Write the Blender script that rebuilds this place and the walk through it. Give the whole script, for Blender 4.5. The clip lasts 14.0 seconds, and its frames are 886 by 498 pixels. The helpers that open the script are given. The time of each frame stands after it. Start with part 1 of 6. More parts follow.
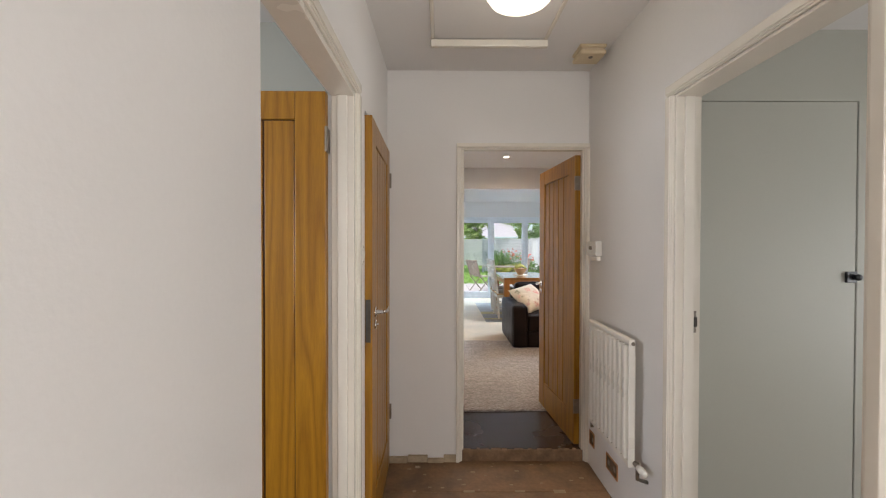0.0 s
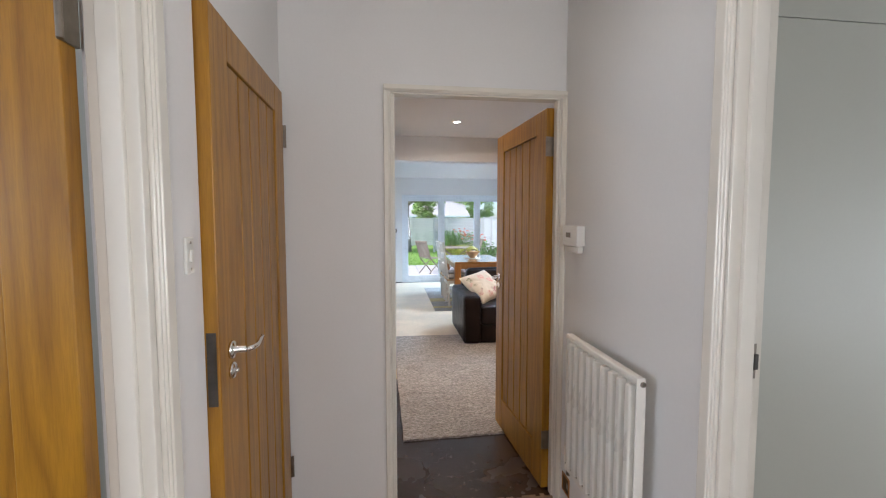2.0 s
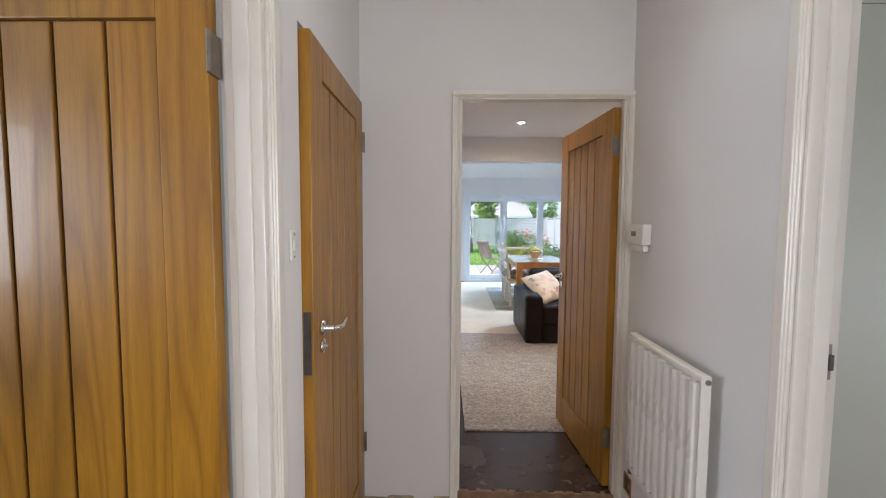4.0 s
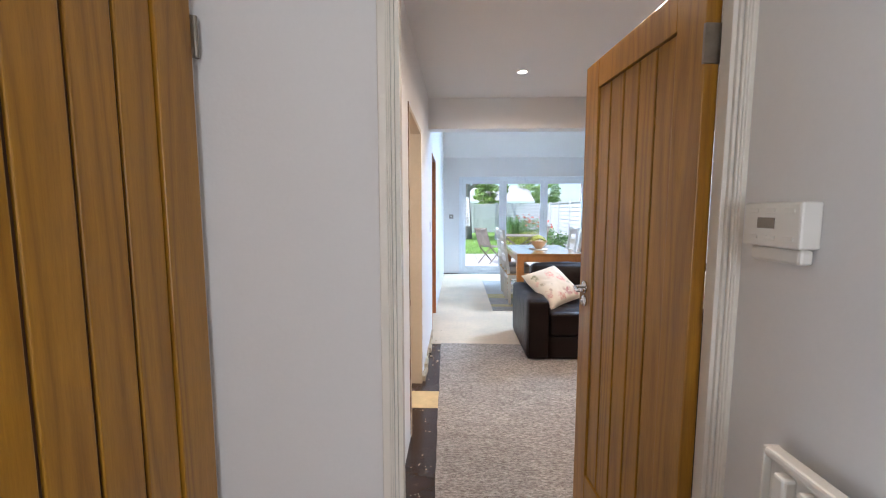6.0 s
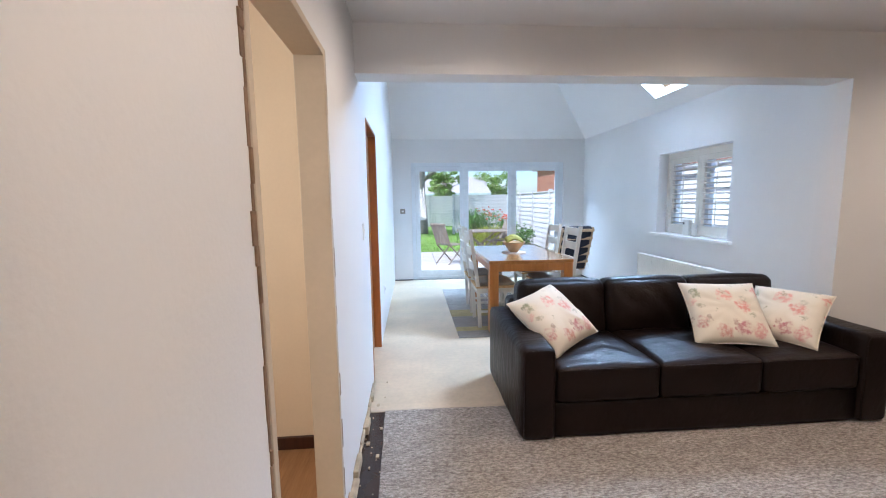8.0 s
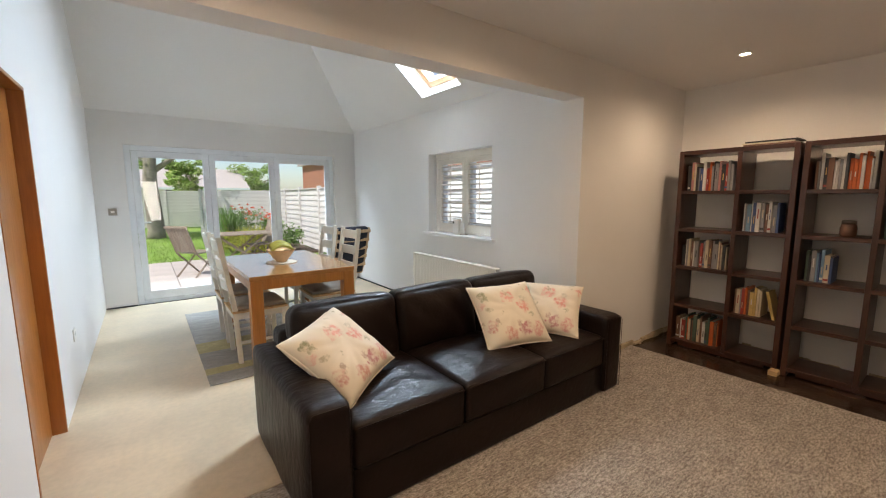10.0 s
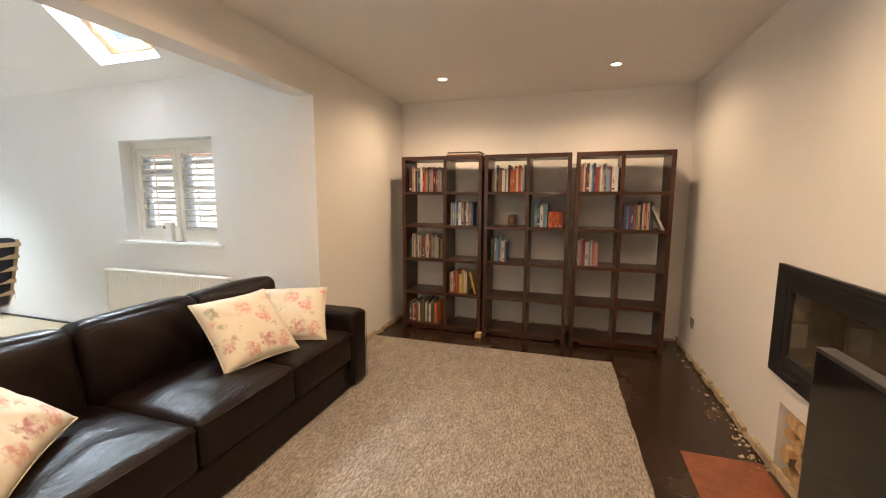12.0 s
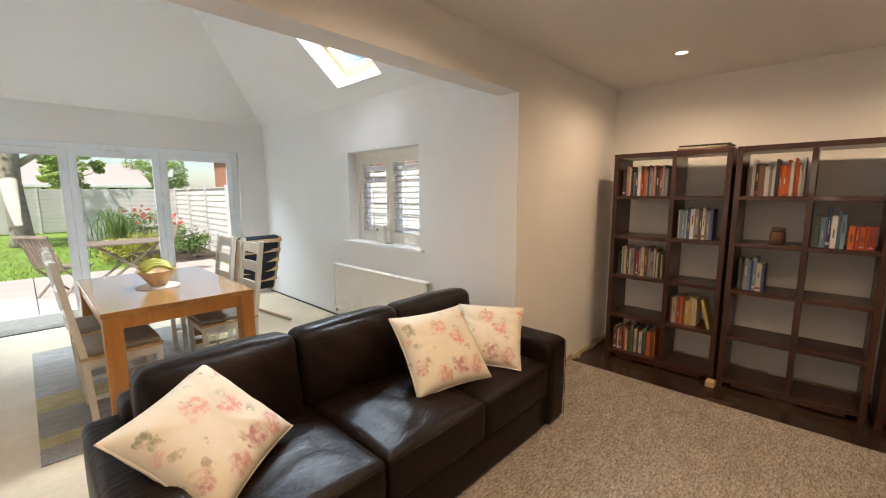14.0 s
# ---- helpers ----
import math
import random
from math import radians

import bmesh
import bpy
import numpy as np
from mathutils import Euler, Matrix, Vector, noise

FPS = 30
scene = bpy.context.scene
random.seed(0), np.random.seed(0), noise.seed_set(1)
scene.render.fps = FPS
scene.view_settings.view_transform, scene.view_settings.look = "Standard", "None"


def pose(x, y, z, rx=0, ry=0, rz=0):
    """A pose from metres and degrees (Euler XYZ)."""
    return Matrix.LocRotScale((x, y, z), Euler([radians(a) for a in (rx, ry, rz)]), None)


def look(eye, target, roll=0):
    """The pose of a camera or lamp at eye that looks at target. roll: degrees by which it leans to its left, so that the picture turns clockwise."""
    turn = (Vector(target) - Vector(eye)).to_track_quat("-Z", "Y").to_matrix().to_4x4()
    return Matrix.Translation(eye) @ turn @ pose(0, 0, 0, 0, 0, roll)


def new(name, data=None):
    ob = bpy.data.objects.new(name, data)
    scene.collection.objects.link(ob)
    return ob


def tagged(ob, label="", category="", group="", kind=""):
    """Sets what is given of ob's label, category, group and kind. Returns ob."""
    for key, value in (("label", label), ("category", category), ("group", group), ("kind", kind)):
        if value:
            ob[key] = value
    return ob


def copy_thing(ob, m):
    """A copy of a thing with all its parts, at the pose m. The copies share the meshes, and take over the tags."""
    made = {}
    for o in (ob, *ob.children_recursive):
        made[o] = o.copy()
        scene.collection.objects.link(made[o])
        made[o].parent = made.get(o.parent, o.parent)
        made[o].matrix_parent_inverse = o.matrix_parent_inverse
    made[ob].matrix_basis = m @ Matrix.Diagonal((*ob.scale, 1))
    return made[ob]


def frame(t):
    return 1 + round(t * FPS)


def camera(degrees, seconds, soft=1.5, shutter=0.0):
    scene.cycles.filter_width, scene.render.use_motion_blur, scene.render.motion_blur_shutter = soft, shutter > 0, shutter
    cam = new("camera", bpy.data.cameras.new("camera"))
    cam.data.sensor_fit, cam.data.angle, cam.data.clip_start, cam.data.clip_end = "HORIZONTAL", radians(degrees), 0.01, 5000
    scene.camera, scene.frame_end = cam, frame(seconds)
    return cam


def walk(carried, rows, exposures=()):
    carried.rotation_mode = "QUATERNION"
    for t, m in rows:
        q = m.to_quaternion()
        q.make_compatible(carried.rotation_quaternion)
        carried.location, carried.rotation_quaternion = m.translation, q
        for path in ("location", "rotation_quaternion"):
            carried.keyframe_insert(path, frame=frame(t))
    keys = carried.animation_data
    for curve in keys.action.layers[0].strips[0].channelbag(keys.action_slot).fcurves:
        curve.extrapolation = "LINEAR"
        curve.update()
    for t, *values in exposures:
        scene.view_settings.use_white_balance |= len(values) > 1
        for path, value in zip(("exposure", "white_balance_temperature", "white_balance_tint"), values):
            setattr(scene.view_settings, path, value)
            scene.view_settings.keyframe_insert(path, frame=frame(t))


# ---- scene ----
cam = camera(95.5, 14.0, 1.15)
PATH = [
    (0, (0.384, 0.126, 1.359), (0.392, 2.126, 1.334), 0.1),
    (0.5, (0.431, 0.312, 1.362), (0.43, 2.311, 1.281), 0.0),
    (1, (0.396, 0.578, 1.369), (0.438, 2.574, 1.241), 0.1),
    (1.5, (0.423, 0.769, 1.39), (0.622, 2.755, 1.257), 0.1),
    (2, (0.524, 0.88, 1.391), (0.767, 2.861, 1.261), 0.0),
    (2.5, (0.511, 0.886, 1.388), (0.666, 2.877, 1.262), 0.2),
    (3, (0.485, 0.764, 1.399), (0.508, 2.76, 1.276), 0.2),
    (3.2, (0.472, 0.701, 1.396), (0.469, 2.697, 1.275), 0.2),
    (5.3, (0.58, 1.302, 1.364), (0.492, 3.292, 1.184), 0.2),
    (5.5, (0.59, 1.438, 1.39), (0.503, 3.427, 1.199), -0.0),
    (6, (0.671, 1.768, 1.364), (0.604, 3.757, 1.167), -0.0),
    (6.5, (0.754, 2.164, 1.37), (0.74, 4.154, 1.171), 0.1),
    (7, (0.744, 2.541, 1.352), (0.778, 4.53, 1.149), 0.4),
    (7.2, (0.717, 2.686, 1.37), (0.779, 4.673, 1.155), 0.0),
    (9.3, (0.771, 3.748, 1.375), (1.359, 5.643, 1.12), -0.2),
    (9.5, (0.807, 3.784, 1.376), (1.54, 5.629, 1.125), -0.2),
    (10, (0.875, 3.815, 1.392), (2.053, 5.41, 1.133), -0.1),
    (10.5, (0.883, 3.842, 1.417), (2.442, 5.066, 1.148), -0.1),
    (11, (0.891, 3.843, 1.394), (2.645, 4.77, 1.137), 0.1),
    (11.5, (0.905, 3.847, 1.386), (2.757, 4.559, 1.133), 0.1),
    (12, (0.932, 3.859, 1.38), (2.824, 4.457, 1.126), 0.2),
    (12.5, (1.03, 3.917, 1.378), (2.925, 4.501, 1.118), 0.2),
    (13, (1.193, 4.039, 1.414), (3.051, 4.728, 1.143), 0.1),
    (13.5, (1.249, 4.142, 1.457), (2.964, 5.131, 1.176), -0.0),
    (14, (1.23, 4.153, 1.466), (2.661, 5.524, 1.191), -0.2),
]
walk(cam, [(t, look(eye, target, roll)) for t, eye, target, roll in PATH],
     [(0, 0.26, 5700, 10), (1, 0.40, 5300, 10), (3, 0.38, 5280, 10), (5.5, 0.56, 5180, 10), (7.2, 0.68, 4920, 10), (9.3, -0.1, 5700, 10), (10, 0.1, 6300, 10), (11, 0.56, 6650, 10),
      (12, 0.68, 6700, 10), (13, 0.68, 6650, 10), (14, 0.37, 6550, 10)])

# ---- light ----
world = bpy.data.worlds.new("sky_world")
scene.world = world
world.use_nodes = True
wn = world.node_tree
sky = wn.nodes.new("ShaderNodeTexSky")
sky.sky_type = "NISHITA"
sky.sun_disc = False
sky.sun_elevation, sky.sun_rotation = radians(54), radians(-112)
wn.links.new(sky.outputs[0], wn.nodes["Background"].inputs[0])
wn.nodes["Background"].inputs[1].default_value = 0.15
sun = new("sun", bpy.data.lights.new("sun", "SUN"))
sun.data.energy, sun.data.angle, sun.data.color = 5.0, radians(0.6), (1.0, 0.95, 0.87)
sun.matrix_world = look((-8, -3.2, 12.0), (0, 0, 0))


def lamp(name, kind, m, energy, color, size=0.1, size_y=None):
    data = bpy.data.lights.new(name, kind)
    data.energy, data.color = energy, color
    if kind == "AREA":
        data.shape = "RECTANGLE"
        data.size, data.size_y = size, size_y or size
    else:
        data.shadow_soft_size = size
    ob = new(name, data)
    ob.matrix_world = m
    return ob


DAY, WARM = (0.72, 0.865, 1.0), (1.0, 0.705, 0.45)
SPOTS = [(x, y) for x in (1.17, 2.45, 4.45) for y in (3.57, 4.98)]
for sx, sy in SPOTS:
    l = lamp("downlight_lamp", "SPOT", look((sx, sy, 2.388), (sx, sy, 0)), 32, WARM, 0.05)
    l.data.spot_size, l.data.spot_blend = radians(165), 0.7
lamp("hall_lamp", "POINT", pose(0.72, 1.86, 2.27), 0.6, (1.0, 0.83, 0.62), 0.1)
lamp("left_room_window_light", "AREA", look((-2.72, 0.4, 1.5), (0, 0.9, 1.2)), 36, (1.0, 0.97, 0.92), 1.4, 1.1)
lamp("right_room_window_light", "AREA", look((4.05, 0.55, 0.95), (0.9, 1.3, 0.45)), 27, (1.0, 0.93, 0.82), 1.4, 1.0)
# Unseen fill lamp added at the hall entrance; the wall there is solid.
lamp("front_door_light", "AREA", look((1.12, -1.15, 1.25), (0.0, 0.35, 1.05)), 24, (1.0, 0.89, 0.76), 0.5, 1.4)
# Unseen warm lamp added to light the lobby, which has no window opening.
lamp("lobby_window_light", "AREA", look((-1.1, 4.1, 1.6), (0.4, 4.4, 1.2)), 16, (1.0, 0.82, 0.62), 0.8, 0.9)
lamp("skylight_light", "AREA", look((3.75, 7.57, 3.35), (2.65, 6.9, 1.75)), 245, DAY, 1.0, 1.0)
# Added lamp, hidden outside above the doors; stands in for sky light.
lamp("patio_opening_light", "AREA", look((2.06, 10.95, 2.85), (2.06, 8.2, 0.6)), 190, DAY, 2.5, 0.7)

# ---- materials ----
def nodes_of(name):
    m = bpy.data.materials.new(name)
    m.use_nodes = True
    nt = m.node_tree
    return m, nt, nt.nodes["Principled BSDF"]


def tex(nt, scale, detail=4, stretch=(1, 1, 1), rough=0.55, use="Object"):
    co = nt.nodes.new("ShaderNodeTexCoord")
    mp = nt.nodes.new("ShaderNodeMapping")
    mp.inputs["Scale"].default_value = stretch
    nz = nt.nodes.new("ShaderNodeTexNoise")
    nz.inputs["Scale"].default_value, nz.inputs["Detail"].default_value = scale, detail
    nz.inputs["Roughness"].default_value = rough
    nt.links.new(co.outputs[use], mp.inputs[0])
    nt.links.new(mp.outputs[0], nz.inputs[0])
    return nz


def ramp(nt, src, stops):
    r = nt.nodes.new("ShaderNodeValToRGB")
    while len(r.color_ramp.elements) < len(stops):
        r.color_ramp.elements.new(0.5)
    for e, (p, c) in zip(r.color_ramp.elements, stops):
        e.position, e.color = p, (*c, 1) if len(c) == 3 else c
    nt.links.new(src, r.inputs[0])
    return r


def blend(nt, a, b, fac, kind="MIX"):
    m = nt.nodes.new("ShaderNodeMix")
    m.data_type, m.blend_type = "RGBA", kind
    for sock, v in ((m.inputs[0], fac), (m.inputs[6], a), (m.inputs[7], b)):
        if isinstance(v, bpy.types.NodeSocket):
            nt.links.new(v, sock)
        elif isinstance(v, (int, float)):
            sock.default_value = v
        else:
            sock.default_value = (*v, 1)
    return m.outputs[2]


def bumped(nt, bsdf, height, strength, distance=0.01):
    b = nt.nodes.new("ShaderNodeBump")
    b.inputs["Strength"].default_value, b.inputs["Distance"].default_value = strength, distance
    nt.links.new(height, b.inputs["Height"])
    nt.links.new(b.outputs[0], bsdf.inputs["Normal"])


def shade(c, k):
    return tuple(min(1, v * k) for v in c)


def mat(name, base, rough=0.6, var=0.06, big=2.0, small=40.0, bump=0.1, metal=0.0, stretch=(1, 1, 1), coat=0.0):
    """A painted or plain surface with mottling at two scales."""
    m, nt, p = nodes_of(name)
    a, b = tex(nt, big, 3, stretch), tex(nt, small, 5, stretch)
    c1 = ramp(nt, a.outputs[0], [(0.3, shade(base, 1 - var)), (0.7, shade(base, 1 + var))])
    c2 = ramp(nt, b.outputs[0], [(0.3, (1 - var,) * 3), (0.7, (1, 1, 1))])
    nt.links.new(blend(nt, c1.outputs[0], c2.outputs[0], 0.7, "MULTIPLY"), p.inputs["Base Color"])
    rr = ramp(nt, a.outputs[0], [(0.3, (max(0.02, rough - 0.06),) * 3), (0.7, (min(1, rough + 0.06),) * 3)])
    nt.links.new(rr.outputs[0], p.inputs["Roughness"])
    p.inputs["Metallic"].default_value = metal
    p.inputs["Coat Weight"].default_value = coat
    bumped(nt, p, b.outputs[0], bump, 0.004)
    return m


def wood(name, dark, light, rough=0.35, along="z", scale=1.0, coat=0.0, bump=0.12, rv=0.1):
    m, nt, p = nodes_of(name)
    st = {"z": (9, 9, 0.7), "x": (0.7, 9, 9), "y": (9, 0.7, 9)}[along]
    a = tex(nt, 2.2 * scale, 5, st, 0.6)
    f = tex(nt, 14 * scale, 6, st, 0.7)
    big = tex(nt, 1.3, 2)
    c = ramp(nt, a.outputs[0], [(0.25, dark), (0.5, tuple((u + v) / 2 for u, v in zip(dark, light))), (0.75, light)])
    g = ramp(nt, f.outputs[0], [(0.35, (0.72,) * 3), (0.6, (1, 1, 1))])
    t = ramp(nt, big.outputs[0], [(0.3, (0.88, 0.86, 0.84)), (0.7, (1, 1, 1))])
    o = blend(nt, c.outputs[0], g.outputs[0], 0.55, "MULTIPLY")
    nt.links.new(blend(nt, o, t.outputs[0], 0.8, "MULTIPLY"), p.inputs["Base Color"])
    r = ramp(nt, f.outputs[0], [(0.3, (rough + rv,) * 3), (0.7, (rough,) * 3)])
    nt.links.new(r.outputs[0], p.inputs["Roughness"])
    p.inputs["Coat Weight"].default_value = coat
    bumped(nt, p, f.outputs[0], bump, 0.002)
    return m


def oak(name, dark, light, rough, coat):
    """Varnished oak: arched growth rings that wander along the board, pores and a slow change of tone."""
    m, nt, p = nodes_of(name)
    info = nt.nodes.new("ShaderNodeObjectInfo")
    co = nt.nodes.new("ShaderNodeTexCoord")
    off = nt.nodes.new("ShaderNodeVectorMath")
    off.operation = "MULTIPLY_ADD"
    nt.links.new(info.outputs["Random"], off.inputs[0])
    off.inputs[1].default_value = (3.1, 7.7, 5.3)
    nt.links.new(co.outputs["Object"], off.inputs[2])
    mp = nt.nodes.new("ShaderNodeMapping")
    mp.inputs["Scale"].default_value = (5.5, 5.5, 0.42)
    nt.links.new(off.outputs[0], mp.inputs[0])
    ring = nt.nodes.new("ShaderNodeTexNoise")
    ring.inputs["Scale"].default_value, ring.inputs["Detail"].default_value = 1.25, 1.5
    nt.links.new(mp.outputs[0], ring.inputs[0])
    saw = nt.nodes.new("ShaderNodeMath")
    saw.operation = "MULTIPLY"
    saw.inputs[1].default_value = 21.0
    nt.links.new(ring.outputs[0], saw.inputs[0])
    fr = nt.nodes.new("ShaderNodeMath")
    fr.operation = "PINGPONG"
    fr.inputs[1].default_value = 1.0
    nt.links.new(saw.outputs[0], fr.inputs[0])
    pore = tex(nt, 30, 5, (9, 9, 0.5), 0.7)
    big = tex(nt, 1.6, 2, (1, 1, 0.5))
    mid = tuple((u + v) / 2 for u, v in zip(dark, light))
    c = ramp(nt, fr.outputs[0], [(0.0, light), (0.62, mid), (0.95, dark)])
    g = ramp(nt, pore.outputs[0], [(0.38, (0.70,) * 3), (0.58, (1, 1, 1))])
    t = ramp(nt, big.outputs[0], [(0.3, (0.80, 0.76, 0.72)), (0.7, (1, 1, 1))])
    o = blend(nt, light, c.outputs[0], 0.62)
    o = blend(nt, o, g.outputs[0], 0.5, "MULTIPLY")
    nt.links.new(blend(nt, o, t.outputs[0], 0.85, "MULTIPLY"), p.inputs["Base Color"])
    r = ramp(nt, pore.outputs[0], [(0.3, (rough + 0.1,) * 3), (0.7, (rough,) * 3)])
    nt.links.new(r.outputs[0], p.inputs["Roughness"])
    p.inputs["Coat Weight"].default_value = coat
    bumped(nt, p, pore.outputs[0], 0.1, 0.002)
    return m


def glow(name, color, strength):
    m, nt, p = nodes_of(name)
    p.inputs["Base Color"].default_value = (*color, 1)
    p.inputs["Emission Color"].default_value = (*color, 1)
    p.inputs["Emission Strength"].default_value = strength
    return m


WALL = mat("wall_paint", (0.79, 0.775, 0.755), 0.62, 0.025, 1.2, 90, 0.12)
CEIL = mat("ceiling_paint", (0.80, 0.785, 0.765), 0.8, 0.02, 1.0, 70, 0.1)
GREENISH = mat("bathroom_paint", (0.51, 0.51, 0.445), 0.5, 0.02, 1.0, 70, 0.06)
CREAMWALL = mat("cream_wall_paint", (0.80, 0.66, 0.46), 0.65, 0.04, 1.5, 60, 0.1)
GLOSS = mat("cream_gloss_paint", (0.81, 0.765, 0.675), 0.22, 0.03, 3, 25, 0.06)
RAWTRIM = mat("stripped_trim", (0.58, 0.48, 0.34), 0.6, 0.07, 2.5, 40, 0.15)
UPVC = mat("white_upvc", (0.80, 0.83, 0.86), 0.28, 0.015, 2, 40, 0.02)
RADWHITE = mat("radiator_enamel", (0.80, 0.77, 0.70), 0.3, 0.02, 3, 50, 0.03)
PLASTIC = mat("white_plastic", (0.78, 0.76, 0.70), 0.35, 0.02, 5, 60, 0.03)
OLDPLASTIC = mat("yellowed_plastic", (0.66, 0.55, 0.36), 0.45, 0.06, 8, 60, 0.05)
CHROME = mat("chrome", (0.78, 0.77, 0.75), 0.14, 0.03, 20, 90, 0.02, 1.0)
BRASSY = mat("worn_steel", (0.30, 0.265, 0.22), 0.38, 0.15, 20, 90, 0.1, 1.0)
DARKSTEEL = mat("dark_steel", (0.10, 0.09, 0.08), 0.45, 0.2, 20, 90, 0.1, 0.8)
BLACKMETAL = mat("black_metal", (0.02, 0.02, 0.022), 0.35, 0.1, 10, 60, 0.05)
OAK = oak("varnished_oak", (0.235, 0.097, 0.003), (0.45, 0.220, 0.009), 0.32, 0.15)
# Oak darkened so the shade between the door boards is in the colour.
OAKGROOVESHADE = wood("oak_groove", (0.04, 0.014, 0.003), (0.07, 0.026, 0.006), 0.6)
ORANGEDOOR = wood("orange_varnished_pine", (0.34, 0.115, 0.018), (0.46, 0.17, 0.032), 0.3, "z", 0.7, 0.3)
TABLEOAK = wood("table_oak", (0.36, 0.16, 0.045), (0.53, 0.27, 0.09), 0.2, "y", 1.0, 0.95, 0.0, 0.0)
TABLEOAK.node_tree.nodes["Principled BSDF"].inputs["Coat Roughness"].default_value = 0.16
TABLELEG = wood("table_leg_oak", (0.38, 0.15, 0.03), (0.52, 0.23, 0.06), 0.3, "z", 1.0, 0.2)
DARKWOOD = wood("dark_stained_wood", (0.030, 0.009, 0.004), (0.072, 0.023, 0.010), 0.3, "z", 1.2, 0.2)
DARKSHELF = wood("dark_stained_shelf", (0.030, 0.009, 0.004), (0.072, 0.023, 0.010), 0.28, "y", 1.2, 0.2)
BOARD = wood("bare_floorboard", (0.085, 0.042, 0.02), (0.30, 0.175, 0.085), 0.62, "x", 1.0)
LOBBYWOOD = wood("lobby_wood_floor", (0.30, 0.15, 0.06), (0.44, 0.24, 0.10), 0.4, "y")
PAINTEDWOOD = mat("painted_chair_wood", (0.66, 0.62, 0.54), 0.45, 0.06, 6, 60, 0.1)
SEATPAD = mat("seat_pad_cloth", (0.30, 0.26, 0.21), 0.9, 0.12, 10, 200, 0.4)
GARDENWOOD = wood("weathered_teak", (0.20, 0.15, 0.11), (0.36, 0.29, 0.22), 0.8, "z")
LOGBARK = mat("log_bark", (0.13, 0.085, 0.05), 0.9, 0.3, 20, 60, 0.8)
LOGEND = wood("split_log", (0.46, 0.29, 0.13), (0.70, 0.50, 0.27), 0.8, "y", 1.5)
FLOORWORN = mat("worn_floor_panel", (0.235, 0.135, 0.065), 0.55, 0.32, 5, 45, 0.25)
SCUFF = mat("pale_dried_adhesive", (0.36, 0.28, 0.17), 0.8, 0.2, 12, 60, 0.4)
CHIP = mat("chipped_brown_edge", (0.24, 0.15, 0.085), 0.9, 0.3, 14, 60, 0.6)
PLY = mat("birch_hardboard", (0.65, 0.53, 0.37), 0.5, 0.15, 1.6, 30, 0.08)
RAWPLASTER = mat("raw_plaster_edge", (0.46, 0.37, 0.25), 0.9, 0.25, 9, 60, 0.8)
TILE = mat("terracotta", (0.29, 0.09, 0.042), 0.55, 0.3, 8, 50, 0.2)
YELLOWPATCH = mat("yellow_levelling_patch", (0.60, 0.45, 0.22), 0.7, 0.12, 8, 60, 0.2)
SCREEN = mat("black_glass", (0.006, 0.006, 0.007), 0.08, 0.1, 3, 30, 0.0)
STOVEBLACK = mat("stove_steel", (0.017, 0.017, 0.019), 0.36, 0.1, 6, 80, 0.04)
STOVEINNER = mat("firebrick", (0.15, 0.125, 0.09), 0.85, 0.3, 6, 30, 0.4)
NAVY = mat("navy_cloth", (0.018, 0.02, 0.032), 0.9, 0.2, 20, 150, 0.3)
BENT = wood("bent_birch", (0.42, 0.27, 0.14), (0.60, 0.42, 0.25), 0.4, "z")
PAPER = mat("paper_pages", (0.66, 0.60, 0.48), 0.9, 0.08, 30, 200, 0.3)
BOWL = mat("bowl_wood", (0.52, 0.33, 0.16), 0.45, 0.12, 12, 60, 0.1)
FRUIT = mat("banana_skin", (0.40, 0.36, 0.055), 0.45, 0.25, 14, 70, 0.1)
PLATE = mat("pale_mat", (0.62, 0.55, 0.45), 0.6, 0.06, 12, 70, 0.1)
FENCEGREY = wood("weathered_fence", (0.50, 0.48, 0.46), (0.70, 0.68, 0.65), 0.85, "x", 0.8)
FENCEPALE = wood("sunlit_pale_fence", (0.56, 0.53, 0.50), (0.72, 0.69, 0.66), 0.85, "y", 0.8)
WHITEFENCE = mat("white_painted_boards", (0.76, 0.75, 0.73), 0.7, 0.06, 3, 40, 0.3)
PAVING = mat("pale_paving", (0.52, 0.45, 0.40), 0.85, 0.12, 2, 40, 0.3)
JOINT = mat("paving_joint", (0.26, 0.22, 0.18), 0.95, 0.2, 6, 60, 0.5)
GRASS = mat("lawn_grass", (0.22, 0.34, 0.05), 0.9, 0.22, 1.2, 60, 0.8)
SOIL = mat("soil", (0.09, 0.06, 0.04), 0.95, 0.3, 4, 40, 0.8)
LEAF = mat("leaf_green", (0.14, 0.24, 0.045), 0.6, 0.4, 2.5, 30, 0.1)
LEAFLIGHT = mat("leaf_lime", (0.40, 0.40, 0.05), 0.6, 0.35, 3, 30, 0.1)
TREELEAF = mat("tree_leaf", (0.28, 0.40, 0.08), 0.6, 0.4, 1.5, 20, 0.1)
FLOWER = mat("orange_flower", (0.68, 0.09, 0.03), 0.6, 0.25, 10, 40, 0.1)
BARK = mat("tree_bark", (0.30, 0.26, 0.21), 0.95, 0.3, 8, 40, 1.0)
ROOF = mat("pale_roof_tiles", (0.50, 0.44, 0.40), 0.8, 0.12, 4, 30, 0.4)
RENDERWALL = mat("render_wall", (0.62, 0.58, 0.52), 0.85, 0.06, 2, 40, 0.3)
BRICKRED = mat("red_brick", (0.36, 0.15, 0.09), 0.9, 0.2, 6, 40, 0.4)
MORTAR = mat("mortar", (0.42, 0.38, 0.33), 0.95, 0.1, 6, 50, 0.4)
